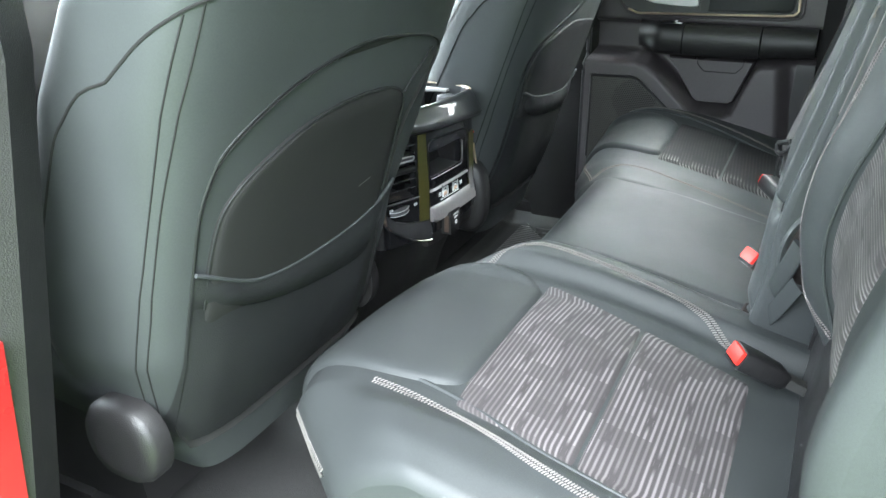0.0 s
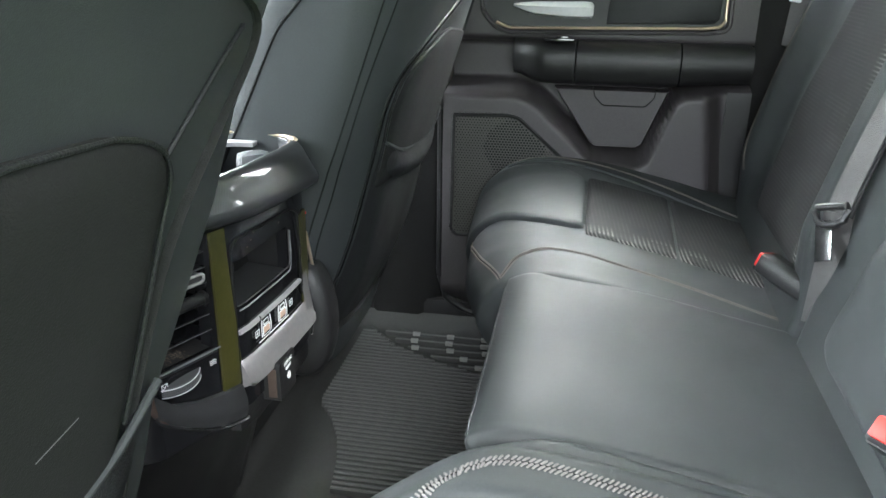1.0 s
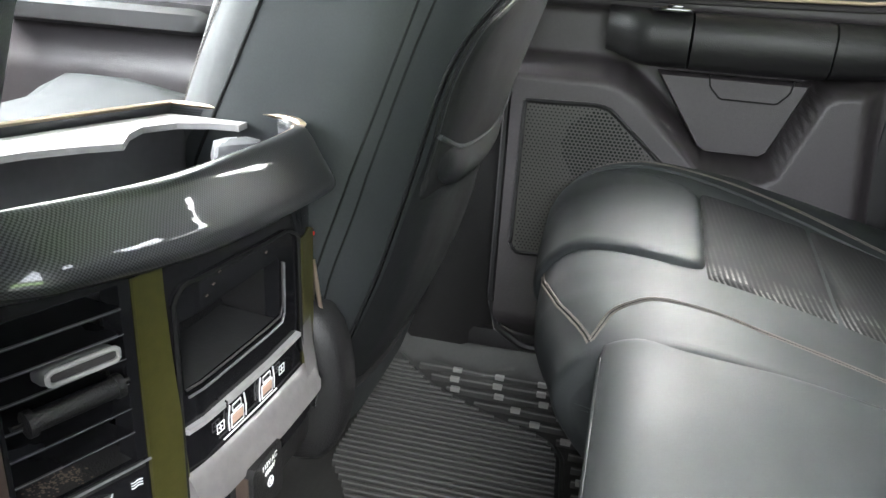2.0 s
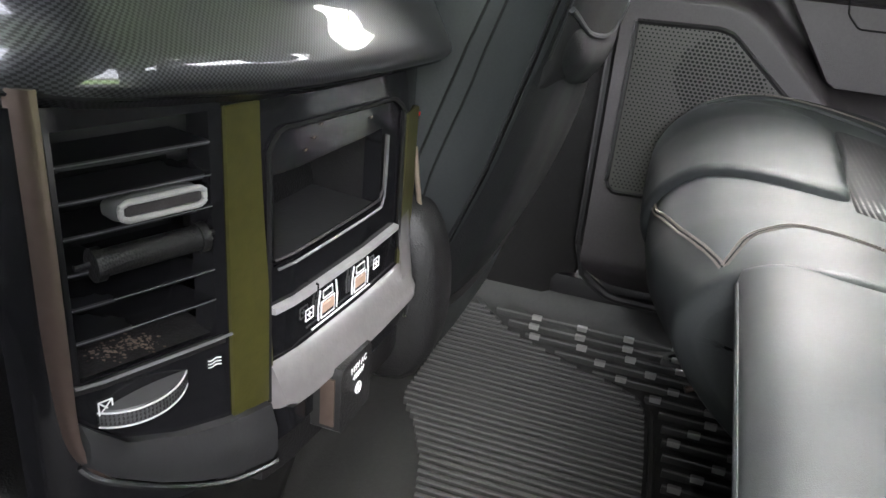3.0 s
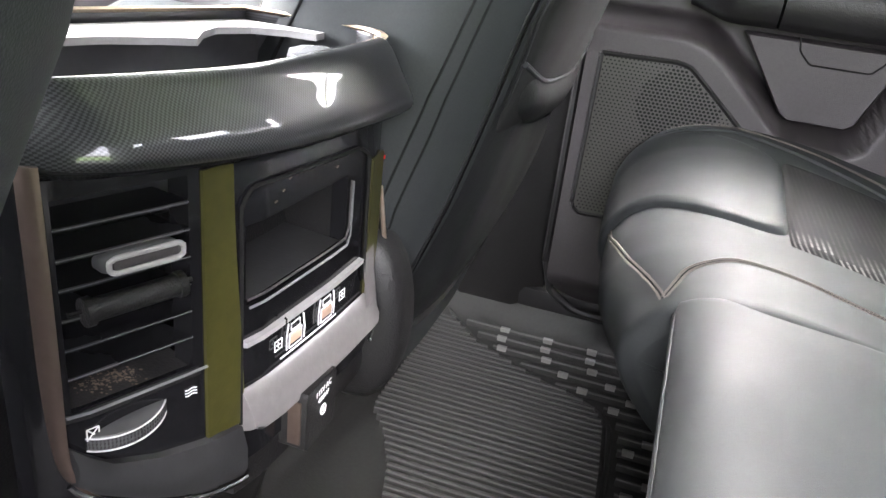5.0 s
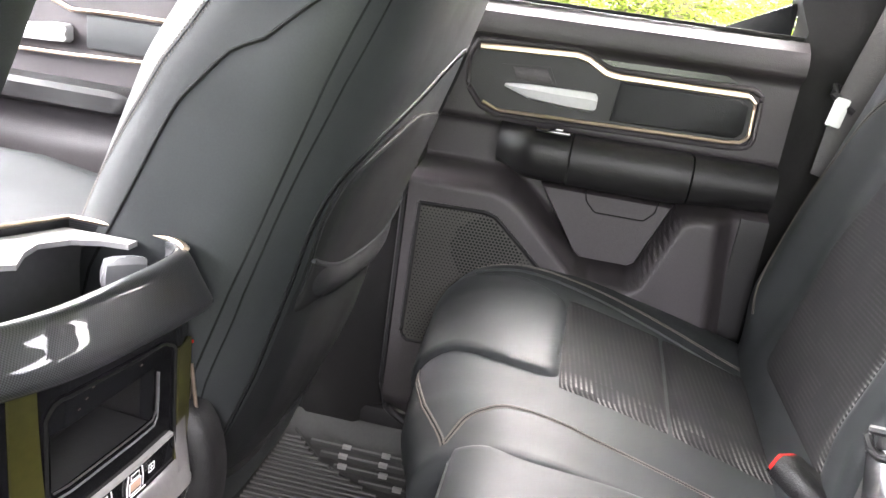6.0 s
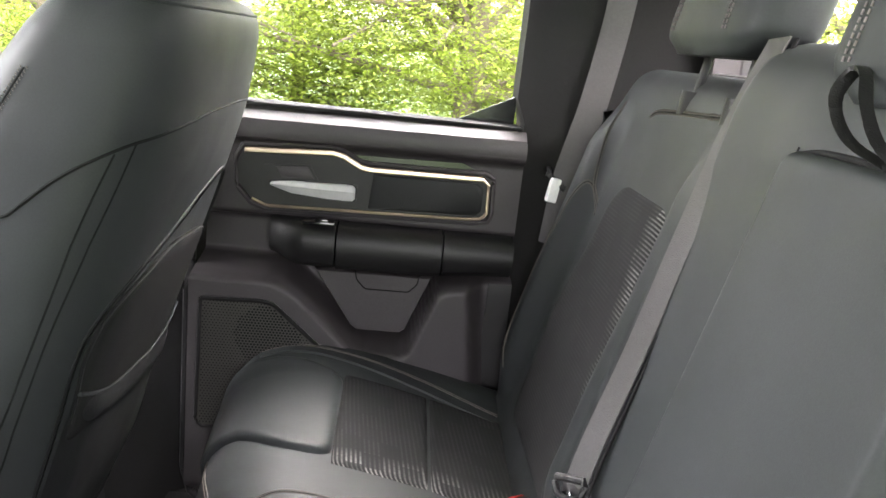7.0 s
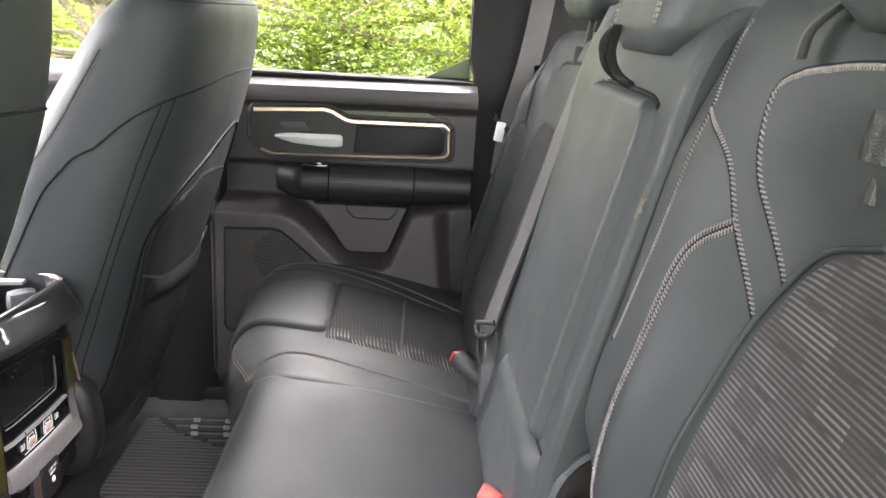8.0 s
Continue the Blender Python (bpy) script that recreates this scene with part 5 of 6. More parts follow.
# ---------------------------------------------------------------- console
FACE = [(-0.168, 0.12), (-0.167, 0.085), (-0.163, 0.062), (-0.155, 0.048), (-0.146, 0.039), (-0.08, 0.010), (-0.03, -0.003), (0.05, -0.010), (0.115, -0.012), (0.138, -0.008), (0.152, 0.003), (0.160, 0.022), (0.165, 0.06)]


def face_y(x):
    return interp(FACE, x)


def fp(x, z, out=0.0):
    """A place on the console's rear face, out towards the rear seats."""
    return Vector((x, face_y(x) - out, z))


def face_sheet(x0, x1, z0, z1, out=0.0, nx=8, nz=4):
    return sheet(lambda a, b: fp(a, b, out), span(x0, x1, nx), span(z0, z1, nz))


def face_block(s, x0, x1, z0, z1, out0, out1, nx=8):
    """A block that follows the face."""
    return s.loft([[fp(x, z0, out0), fp(x, z0 + 0.001, out1), fp(x, z1 - 0.001, out1), fp(x, z1, out0)] for x in span(x0, x1, nx)])


def frame_with_holes(xs, zs, holes, out, mat, name, parent, label=""):
    """Face plate with openings: a grid of cells, those inside a hole left away, given thickness inwards."""
    v = [fp(x, z, out) for z in zs for x in xs]
    w = [fp(x, z, out - 0.012) for z in zs for x in xs]
    n = len(xs)
    keep = lambda i, j: 0 <= i < n - 1 and 0 <= j < len(zs) - 1 and not any(a <= (xs[i] + xs[i + 1]) / 2 <= b and c <= (zs[j] + zs[j + 1]) / 2 <= d for a, b, c, d in holes)
    f, k = [], len(v)
    for j in range(len(zs) - 1):
        for i in range(n - 1):
            if keep(i, j):
                f.append((j * n + i, j * n + i + 1, (j + 1) * n + i + 1, (j + 1) * n + i))
                for di, dj, p, q in ((0, -1, j * n + i, j * n + i + 1), (0, 1, (j + 1) * n + i, (j + 1) * n + i + 1), (-1, 0, j * n + i, (j + 1) * n + i), (1, 0, j * n + i + 1, (j + 1) * n + i + 1)):
                    if not keep(i + di, j + dj):
                        f.append((p, q, q + k, p + k))
    return part(name, mesh(name, v + w, f, mat, angle=40), parent, label)


def cuts(a, b, n, marks):
    return sorted(set([round(t, 5) for t in span(a, b, n)] + list(marks)))


def console():
    c = thing("center_console", "black centre console with rear air vents, switches and cup holders", "console")

    LINE = spline([(x, y, 0) for x, y in FACE], 72)

    def ring(z, grow=0.0, front=0.30, back=0.0):
        k = 0.955 - 0.07 * step(0.50, 0.545, z) if z > 0.48 else 1 + 0.3 * grow / 0.165
        t = -0.062 + 0.042 * step(0.515, 0.542, z) if z > 0.48 else 0.0
        fr, fl = front if isinstance(front, tuple) else (front, front)
        return [(p.x * k, p.y - grow * (1 - 0.5 * step(0.13, 0.16, abs(p.x))) + back, z + t * p.x) for p in LINE] + [(0.165 * k, fr, z + t * 0.165), (-0.168 * k, fl, z - t * 0.168)]
    body = Soup().loft([ring(0.03, -0.03, back=0.09), ring(0.15, -0.024, back=0.06), ring(0.24, -0.014, back=0.03), ring(0.283, -0.008, back=0.014), ring(0.30, -0.006, back=0.065), ring(0.455, -0.006, back=0.065)])
    part("body", body.mesh("body", PLASTIC, angle=50), c, "black grained console body")
    box = Soup().loft([[(x, y, z) for x, z in ((-0.165, 0.05), (-0.165, 0.44), (-0.15, 0.47), (0.15, 0.47), (0.165, 0.44), (0.165, 0.05))] for y in (0.285, 0.75)])
    part("storage_box", box.mesh("storage_box", PLASTIC, angle=40), c, "black storage box of the console")
    # face plate with openings for vent and cubby
    xs = cuts(-0.160, 0.158, 40, (-0.147, -0.083, -0.044, 0.072))
    zs = cuts(0.284, 0.506, 20, (0.378, 0.496, 0.402, 0.455))
    frame_with_holes(xs, zs, [(-0.147, -0.083, 0.378, 0.496), (-0.044, 0.072, 0.402, 0.455)], 0.0, GLOSS, "face_plate", c, "gloss black rear face")
    v, f = face_sheet(-0.150, -0.080, 0.370, 0.492, -0.028)
    part("vent_back", mesh("vent_back", v, f, SEAM), c)
    for z in (0.481, 0.465, 0.449, 0.432, 0.415, 0.398):
        sl = Soup().loft([[fp(x, z + 0.0012, 0.0), fp(x, z + 0.004, -0.022), fp(x, z + 0.002, -0.022), fp(x, z - 0.0010, 0.0)] for x in span(-0.147, -0.083, 8)])
        part("vent_slat", sl.mesh("vent_slat", PIANO, angle=30), c, "black vent slat with a bright edge")
        part("slat_edge", face_block(Soup(), -0.147, -0.083, z - 0.0004, z + 0.0009, -0.001, 0.0006).mesh("slat_edge", CLIP, angle=30), c)
    part("vent_shelf", Soup().loft([[fp(x, 0.372, 0.002), fp(x, 0.376, 0.002), fp(x, 0.386, -0.026), fp(x, 0.372, -0.026)] for x in span(-0.150, -0.080, 8)]).mesh("vent_shelf", PLASTIC, angle=30), c, "scuffed black shelf under the vent")
    part("shelf_edge", face_block(Soup(), -0.150, -0.076, 0.3745, 0.3765, 0.002, 0.0035).mesh("shelf_edge", CLIP, angle=30), c)
    rnd = random.Random(5)
    for px, py, n in ((-0.126, -0.013, 70), (-0.110, -0.011, 60), (-0.118, -0.015, 30)):
        sp = Soup()
        for k in range(n):
            x, o = px + rnd.gauss(0, 0.004), py + rnd.gauss(0, 0.003)
            z = 0.376 + 0.010 * (0.002 - o) / 0.028 + 0.0005
            r = rnd.uniform(0.0002, 0.0009)
            sp.add([fp(x + r * math.cos(a) * rnd.uniform(0.6, 1.3), z + r * 0.36 * math.sin(a), o - r * math.sin(a)) for a in span(0, 5.236, 6)], [tuple(range(6))])
        part("dust_patch", sp.mesh("dust_patch", DUST, smooth=False), c, "dry brown dust on the shelf")
    for x, z in ((-0.012, 0.468), (-0.005, 0.474), (-0.020, 0.463), (0.052, 0.466)):
        part("dust_speck", Soup().tube([fp(x, z, 0.0008), fp(x + 0.0022, z + 0.0006, 0.0008)], 0.0005, 5).mesh("dust_speck", DUST), c)
    # slider on the vent
    pill = lambda grow, o: [fp(-0.1105 + (0.0165 + grow) * math.copysign(abs(math.cos(t)) ** 0.45, math.cos(t)), 0.4585 + (0.0036 + grow) * math.copysign(abs(math.sin(t)) ** 0.6, math.sin(t)), o) for t in span(0, 6.2832 * 35 / 36, 36)]
    sl = Soup().loft([pill(0.0018, -0.004), pill(0.0030, 0.0015), pill(0.0024, 0.0046), pill(0.0008, 0.0056)])
    part("vent_slider", sl.mesh("vent_slider", LINER, angle=50), c, "grey vent slider with chrome frame")
    loop = [(-0.126, 0.4543), (-0.0945, 0.4543), (-0.092, 0.4560), (-0.092, 0.4610), (-0.0945, 0.4627), (-0.126, 0.4627), (-0.129, 0.4610), (-0.129, 0.4560)]
    part("slider_frame", Soup().tube([fp(p.x, p.y, 0.0068) for p in even([(*q, 0) for q in loop + loop[:1]], 60)], 0.0015, 8).mesh("slider_frame", SILVER), c, "chrome slider frame")
    part("slider_pad", face_block(Soup(), -0.1265, -0.0945, 0.4552, 0.4618, 0.005, 0.0066, 8).mesh("slider_pad", PLASTIC_SOFT, angle=30), c, "dark grey slider pad")
    part("vent_roller", Soup().tube([fp(x, 0.4365, 0.004) for x in span(-0.140, -0.091, 8)], 0.0062, 14).tube([fp(-0.1405, 0.4365, 0.004), fp(-0.1365, 0.4365, 0.004)], 0.0078, 14).tube([fp(-0.0945, 0.4365, 0.004), fp(-0.0905, 0.4365, 0.004)], 0.0074, 14).tube([fp(-0.146, 0.4365, 0.002), fp(-0.084, 0.4365, 0.002)], 0.0014, 8).mesh("vent_roller", PLASTIC), c, "black vent roller")
    # fan dial and print
    kc = Vector((-0.113, 0.0455, 0.3585))
    dial = Soup().loft([[kc + Vector((r * math.cos(a), r * math.sin(a), z + 0.10 * r * math.cos(a))) for a in span(0, 6.2832 * 47 / 48, 48)] for r, z in ((0.0285, -0.006), (0.030, -0.005), (0.030, 0.0025), (0.029, 0.004), (0.016, 0.0062), (0.002, 0.007))])
    dl = part("fan_dial", dial.mesh("fan_dial", LINER, angle=40), c, "grey fan dial with ridged rim")
    for z in (-0.0052, 0.0030):
        part("dial_ring", Soup().tube([kc + Vector((0.0301 * math.cos(a), 0.0301 * math.sin(a), z + 0.10 * 0.0301 * math.cos(a))) for a in span(0, 6.2832 * 63 / 64, 64)], 0.0005, 6, closed=True).mesh("dial_ring", HANDLE), dl, "thin satin ring")
    kn = Soup()
    for a in span(0, 6.2832, 97)[:-1]:
        for h in (-0.0038, -0.0014, 0.0010):
            q = kc + Vector((0.0301 * math.cos(a), 0.0301 * math.sin(a), h + 0.10 * 0.0301 * math.cos(a)))
            kn.tube([q, q + Vector((0, 0, 0.0014))], 0.0005, 4)
    part("dial_grip", kn.mesh("dial_grip", PLASTIC), dl, "finely dotted grip")
    box_icon = Soup()
    p, q, g, h = -0.1420, -0.1360, 0.3575, 0.3645
    for a, b in (((p, h), (q, h)), ((q, h), (q, g)), ((q, g), (p, g)), ((p, g), (p, h)), ((p, h), (q, g)), ((p, g), (q, h))):
        box_icon.tube([fp(*a, 0.001), fp(*b, 0.001)], 0.0004, 4)
    part("fan_off_mark", box_icon.mesh("fan_off_mark", WHITE), c, "white crossed square mark")
    air = Soup()
    for k in range(3):
        air.tube([fp(x, 0.3600 + 0.0020 * k + 0.0004 * math.sin((x + 0.086) * 1100), 0.001) for x in span(-0.0890, -0.0820, 10)], 0.0004, 4)
    part("air_mark", air.mesh("air_mark", WHITE), c, "white wavy air mark")
    # lower lip and chrome bow
    tops = lambda x: interp([(-0.151, 0.357), (-0.147, 0.352), (-0.133, 0.338), (-0.106, 0.327), (-0.068, 0.320), (-0.052, 0.318)], x)
    lows = lambda x: interp([(-0.151, 0.333), (-0.142, 0.322), (-0.121, 0.306), (-0.101, 0.294), (-0.082, 0.286), (-0.052, 0.279)], x)
    lip = Soup().loft([[fp(x, tops(x) + 0.002, -0.002), fp(x, tops(x), 0.005), fp(x, tops(x) * 0.6 + lows(x) * 0.4, 0.009), fp(x, tops(x) * 0.2 + lows(x) * 0.8, 0.009), fp(x, lows(x), 0.006), fp(x, lows(x) - 0.002, -0.006)] for x in span(-0.151, -0.052, 24)])
    part("lower_lip", lip.mesh("lower_lip", LIP), c, "dark grey moulded lower lip")
    bow = [(-0.1535, 0.334), (-0.150, 0.327), (-0.142, 0.319), (-0.121, 0.303), (-0.101, 0.291), (-0.082, 0.283), (-0.060, 0.277), (-0.049, 0.276)]
    part("chrome_bow", Soup().tube([fp(p.x, p.y, 0.006) for p in spline([(*q, 0) for q in bow], 40)], 0.0018, 6).mesh("chrome_bow", CHROME), c, "thin chrome bow")
    trim, wide = spline([(-0.1530, 0.514, 0), (-0.1530, 0.46, 0), (-0.1532, 0.40, 0), (-0.1530, 0.36, 0), (-0.1515, 0.340, 0), (-0.1470, 0.327, 0), (-0.140, 0.318, 0)], 60), lambda k: 0.0010 + 0.0014 * step(1.0, 0.5, k / 59)
    flat = Soup().loft([[fp(p.x - wide(k), p.y, -0.004), fp(p.x - wide(k), p.y, 0.003), fp(p.x - 0.5 * wide(k), p.y, 0.0058), fp(p.x + 0.6 * wide(k), p.y, 0.0055), fp(p.x + wide(k), p.y, 0.003), fp(p.x + wide(k), p.y, -0.004)] for k, p in enumerate(trim)])
    part("side_trim", flat.mesh("side_trim", COPPER, angle=60), c, "bronze coloured side trim")
    bow = [(0.1535, 0.010, 0.520), (0.1535, 0.004, 0.470), (0.1535, -0.003, 0.420), (0.1535, -0.010, 0.375), (0.1535, -0.0145, 0.348), (0.1535, -0.0145, 0.312), (0.1535, -0.009, 0.280)]
    part("side_flange", Soup().tube([q + Vector((-0.003, 0.0105, 0.0)) for q in spline(bow, 50)], 0.006, 10, ry=0.006).mesh("side_flange", GLOSS), c)
    part("side_trim", Soup().tube([q + Vector((-0.006, -0.0035, 0.0)) for q in spline(bow, 50)[20:]], 0.0020, 8).mesh("side_trim", GOLD), c, "champagne side trim")
    # olive strips
    for x0, x1, z0, z1, wd in ((-0.0755, -0.056, 0.320, 0.497, 0.008), (0.110, 0.136, 0.318, 0.456, 0.0)):
        st = Soup().loft([[fp(x0, z, 0.002), fp((x0 + x1) / 2, z, 0.0010), fp(x1 + wd * step(z1, z0, z), z, 0.003), fp(x1 + wd * step(z1, z0, z), z, -0.004), fp(x0, z, -0.004)] for z in span(z0, z1, 14)])
        part("side_strip", st.mesh("side_strip", OLIVE, angle=50), c, "olive reflective strip")
    # right column frame
    rim = [(-0.050, 0.318), (-0.049, 0.470), (-0.040, 0.480), (0.085, 0.472), (0.103, 0.462), (0.106, 0.36), (0.118, 0.345)]
    part("column_frame", Soup().tube([fp(p.x, p.y, 0.002) for p in even([(*q, 0) for q in rim], 70)], 0.0014, 6).mesh("column_frame", SEAM), c)
    cub = Soup()
    v, f = sheet(lambda a, b: fp(-0.046 + 0.120 * a, 0.400 + 0.057 * b, -0.06 + 0.012 * (1 - b)), span(0, 1, 6), span(0, 1, 5))
    cub.add(v, f)
    cub.loft([[fp(-0.046, 0.400, o), fp(0.074, 0.400, o), fp(0.074, 0.457, o), fp(-0.046, 0.457, o)] for o in (-0.001, -0.055)], caps=False)
    part("cubby", cub.mesh("cubby", PLASTIC, angle=30), c, "open black storage cubby")
    # sheet paler than the cubby, its lit floor painted as colour
    v, f = sheet(lambda a, b: fp(-0.043 + 0.114 * a, 0.4035 + 0.004 * b, -0.004 - 0.048 * b), span(0, 1, 8), span(0, 1, 4))
    part("cubby_lit_floor", mesh("cubby_lit_floor", v, f, LIP), c, "paler sheet for the lit floor of the cubby")
    for z, o in ((0.4015, 0.003), (0.4065, 0.0015)):
        part("cubby_edge", Soup().tube([fp(x, z, o) for x in span(-0.044, 0.070, 10)] + [fp(0.0745, z + 0.006, o), fp(0.0755, z + 0.02, o), fp(0.0755, 0.450, o)], 0.0009, 6).mesh("cubby_edge", CLIP if o > 0.002 else PLASTIC_SOFT), c, "grey cubby edge")
    part("switch_bar", face_block(Soup(), -0.047, 0.100, 0.3735, 0.379, -0.002, 0.004, 12).mesh("switch_bar", SILVER, angle=30), c, "grey switch bar")
    part("switch_gap", face_block(Soup(), -0.0102, -0.0092, 0.373, 0.3795, 0.003, 0.0046, 2).mesh("switch_gap", SEAM), c)
    for k, x in enumerate((0.006, 0.046)):
        ic = Soup()
        face_block(ic, x - 0.007, x + 0.006, 0.353, 0.3605, 0.0015, 0.0025, 3)
        part("seat_mark", ic.mesh("seat_mark", AMBER), c, "amber heated seat mark")
        ou = Soup()
        for pts in ([(x - 0.008, 0.362), (x - 0.008, 0.351), (x + 0.007, 0.351), (x + 0.007, 0.362), (x - 0.008, 0.362)], [(x - 0.006, 0.364), (x - 0.006, 0.369), (x + 0.004, 0.3695), (x + 0.005, 0.364), (x - 0.006, 0.364)], [(x - 0.011, 0.351), (x - 0.0115, 0.360), (x - 0.0095, 0.371)], [(x + 0.010, 0.351), (x + 0.0105, 0.360), (x + 0.0085, 0.371)]):
            ou.tube([fp(a, b, 0.002) for a, b in pts], 0.0006, 4)
        part("seat_outline", ou.mesh("seat_outline", WHITE), c, "white seat outline mark")
    for x in (-0.015, 0.069):
        pm = Soup()
        for pts in ([(x - 0.004, 0.357), (x + 0.004, 0.357), (x + 0.004, 0.364), (x - 0.004, 0.364), (x - 0.004, 0.357)], [(x - 0.002, 0.3605), (x + 0.002, 0.3605)], [(x, 0.3585), (x, 0.3625)]):
            pm.tube([fp(a, b, 0.002) for a, b in pts], 0.0005, 4)
        part("plus_mark", pm.mesh("plus_mark", WHITE), c, "white plus mark")
    part("mark_line", Soup().tube([fp(x, 0.348, 0.002) for x in (-0.012, 0.02, 0.06)], 0.0007, 4).mesh("mark_line", WHITE), c)
    led = Soup().loft([[fp(x, 0.343, 0.001), fp(x, 0.3415, 0.004), fp(x, 0.322, 0.013), fp(x, 0.314 + 0.004 * (x < -0.045), 0.013), fp(x, 0.310 + 0.005 * (x < -0.045), 0.009), fp(x, 0.310, -0.004)] for x in [-0.050, -0.047] + span(-0.04, 0.11, 10) + [0.118, 0.122]])
    part("ledge", led.mesh("ledge", LEDGE, angle=40), c, "silver grey switch ledge")
    rise = Soup().loft([[fp(x, z, 0.010 - 0.008 * k) for x in (0.104, 0.110, 0.122, 0.128)] for z, k in ((0.318, 0), (0.335, 0.3), (0.36, 0.8), (0.38, 1))], caps=False, closed=False)
    part("ledge_end", rise.mesh("ledge_end", LEDGE), c)
    bow2 = [(0.148, 0.405), (0.150, 0.36), (0.147, 0.325), (0.138, 0.303), (0.122, 0.292)]
    part("chrome_bow", Soup().tube([fp(p.x, p.y, 0.006) for p in spline([(*q, 0) for q in bow2], 30)], 0.0018, 6).mesh("chrome_bow", CHROME), c, "thin chrome bow")
    part("edge_line", Soup().tube([fp(0.152, z, 0.002) for z in span(0.40, 0.49, 8)], 0.0014, 6).mesh("edge_line", SILVER), c)
    part("indicator", Soup().box(fp(0.141, 0.449, 0.004), (0.002, 0.002, 0.003), bevel=0.0005).mesh("indicator", RED), c, "tiny red indicator")
    part("lower_face", face_block(Soup(), -0.052, 0.150, 0.258, 0.300, -0.014, -0.002, 24).mesh("lower_face", PLASTIC, angle=30), c, "black lower face under the ledge")
    # power outlet flap
    fl = Soup().loft([[Vector((x, face_y(0.02) - 0.004, z)) + Vector((0, -o, 0)) for x, z in ((-0.006, 0.273), (-0.003, 0.270), (0.038, 0.270), (0.041, 0.273), (0.041, 0.313), (0.038, 0.318), (-0.003, 0.318), (-0.006, 0.313))] for o in (-0.01, 0.006, 0.007, 0.013)])
    o = part("outlet_flap", fl.mesh("outlet_flap", PLASTIC, angle=40), c, "black hinged power outlet cover")
    part("flap_side", Soup().box((-0.0062, face_y(0.02) - 0.008, 0.294), (0.002, 0.010, 0.036), bevel=0.0005).mesh("flap_side", COPPER), o)
    for k, (wd, txt) in enumerate(((0.020, "115V AC"), (0.014, "400W"))):
        cu = bpy.data.curves.new("outlet_print", "FONT")
        cu.body, cu.size, cu.extrude, cu.align_x = txt, 0.0065, 0.0002, "CENTER"
        tx = part("outlet_print", cu, o, "white printed rating")
        tx.matrix_world = Matrix.Translation((0.020, face_y(0.02) - 0.0173, 0.308 - 0.007 * k)) @ Euler((radians(90), 0, 0)).to_matrix().to_4x4()
        cu.materials.append(WHITE)
    part("outlet_mark", Soup().tube([(0.020 + 0.004 * math.cos(a), face_y(0.02) - 0.0175, 0.292 + 0.004 * math.sin(a)) for a in span(0, 6.2832 * 23 / 24, 24)], 0.0006, 4, closed=True).tube([(0.020, face_y(0.02) - 0.0175, 0.290), (0.020, face_y(0.02) - 0.0175, 0.2945)], 0.0006, 4).mesh("outlet_mark", WHITE), o, "white round socket mark")
    # carbon-look band and tray
    W = [(0.492, -0.002), (0.498, 0.008), (0.502, 0.020), (0.507, 0.0255), (0.515, 0.0245), (0.530, 0.0160), (0.542, 0.0085), (0.5475, 0.001), (0.545, -0.010), (0.537, -0.014)]
    band = Soup().loft([ring(p.x, p.y, (0.118, 0.235)) for p in spline([(z, g, 0) for z, g in W], 26)], caps=False)
    part("top_band", band.mesh("top_band", CARBON, angle=60), c, "glossy carbon-look band")
    part("band_edge", Soup().tube([Vector(p) for p in ring(0.5015, 0.0175, (0.118, 0.235))[:-2]], 0.0013, 6).mesh("band_edge", PIANO), c)
    low = [ring(0.539, -0.013, (0.113, 0.230)), ring(0.532, -0.020, (0.110, 0.226)), ring(0.47, -0.026, (0.106, 0.222)), ring(0.462, -0.034, (0.102, 0.218))]
    tray = Soup().loft(low, caps=False)
    tray.add(low[-1], [tuple(range(len(low[-1])))])
    part("tray", tray.mesh("tray", LINER, angle=50), c, "black cup holder tray")
    for x, y, r in ((0.070, 0.062, 0.034), (-0.075, 0.080, 0.036)):
        part("cup_ring", Soup().loft([[(x + q * math.cos(a), y + q * math.sin(a), z) for a in span(0, 6.2832 * 35 / 36, 36)] for q, z in ((r, 0.463), (r, 0.478), (r - 0.004, 0.478), (r - 0.006, 0.464))]).mesh("cup_ring", LINER, angle=40), c)
    rimz = [(-0.138, 0.224), (0.0, 0.168), (0.08, 0.138), (0.136, 0.114), (0.138, 0.045), (0.124, 0.045), (0.121, 0.068), (0.109, 0.090), (0.085, 0.104), (0.062, 0.099), (0.036, 0.086), (0.020, 0.102), (-0.01, 0.125), (-0.06, 0.146), (-0.138, 0.165)]
    part("tray_rim", Soup().prism([(x, y, 0.535 - 0.02 * x) for x, y in rimz], (0, 0, 0.005)).mesh("tray_rim", SILVER, angle=30), c, "satin silver tray insert")
    nub = Soup().box((0.108, 0.038, 0.510), (0.028, 0.040, 0.045), Euler((0, 0, 0.7)).to_matrix().to_4x4(), bevel=0.012)
    part("tray_clip", nub.mesh("tray_clip", CLIP), c, "grey cup holder clip")
    top = [Vector(p) for p in ring(0.5475, 0.0015, (0.118, 0.235))]
    gl = even([top[0], top[-1], top[-2]] + [p for p in top[::-1] if p.x > 0.118 and p.y < 0.10], 90)
    part("rim_line", Soup().tube(gl, 0.0036, 6, ry=0.0022).mesh("rim_line", GOLD), c, "champagne rim line")
    return c


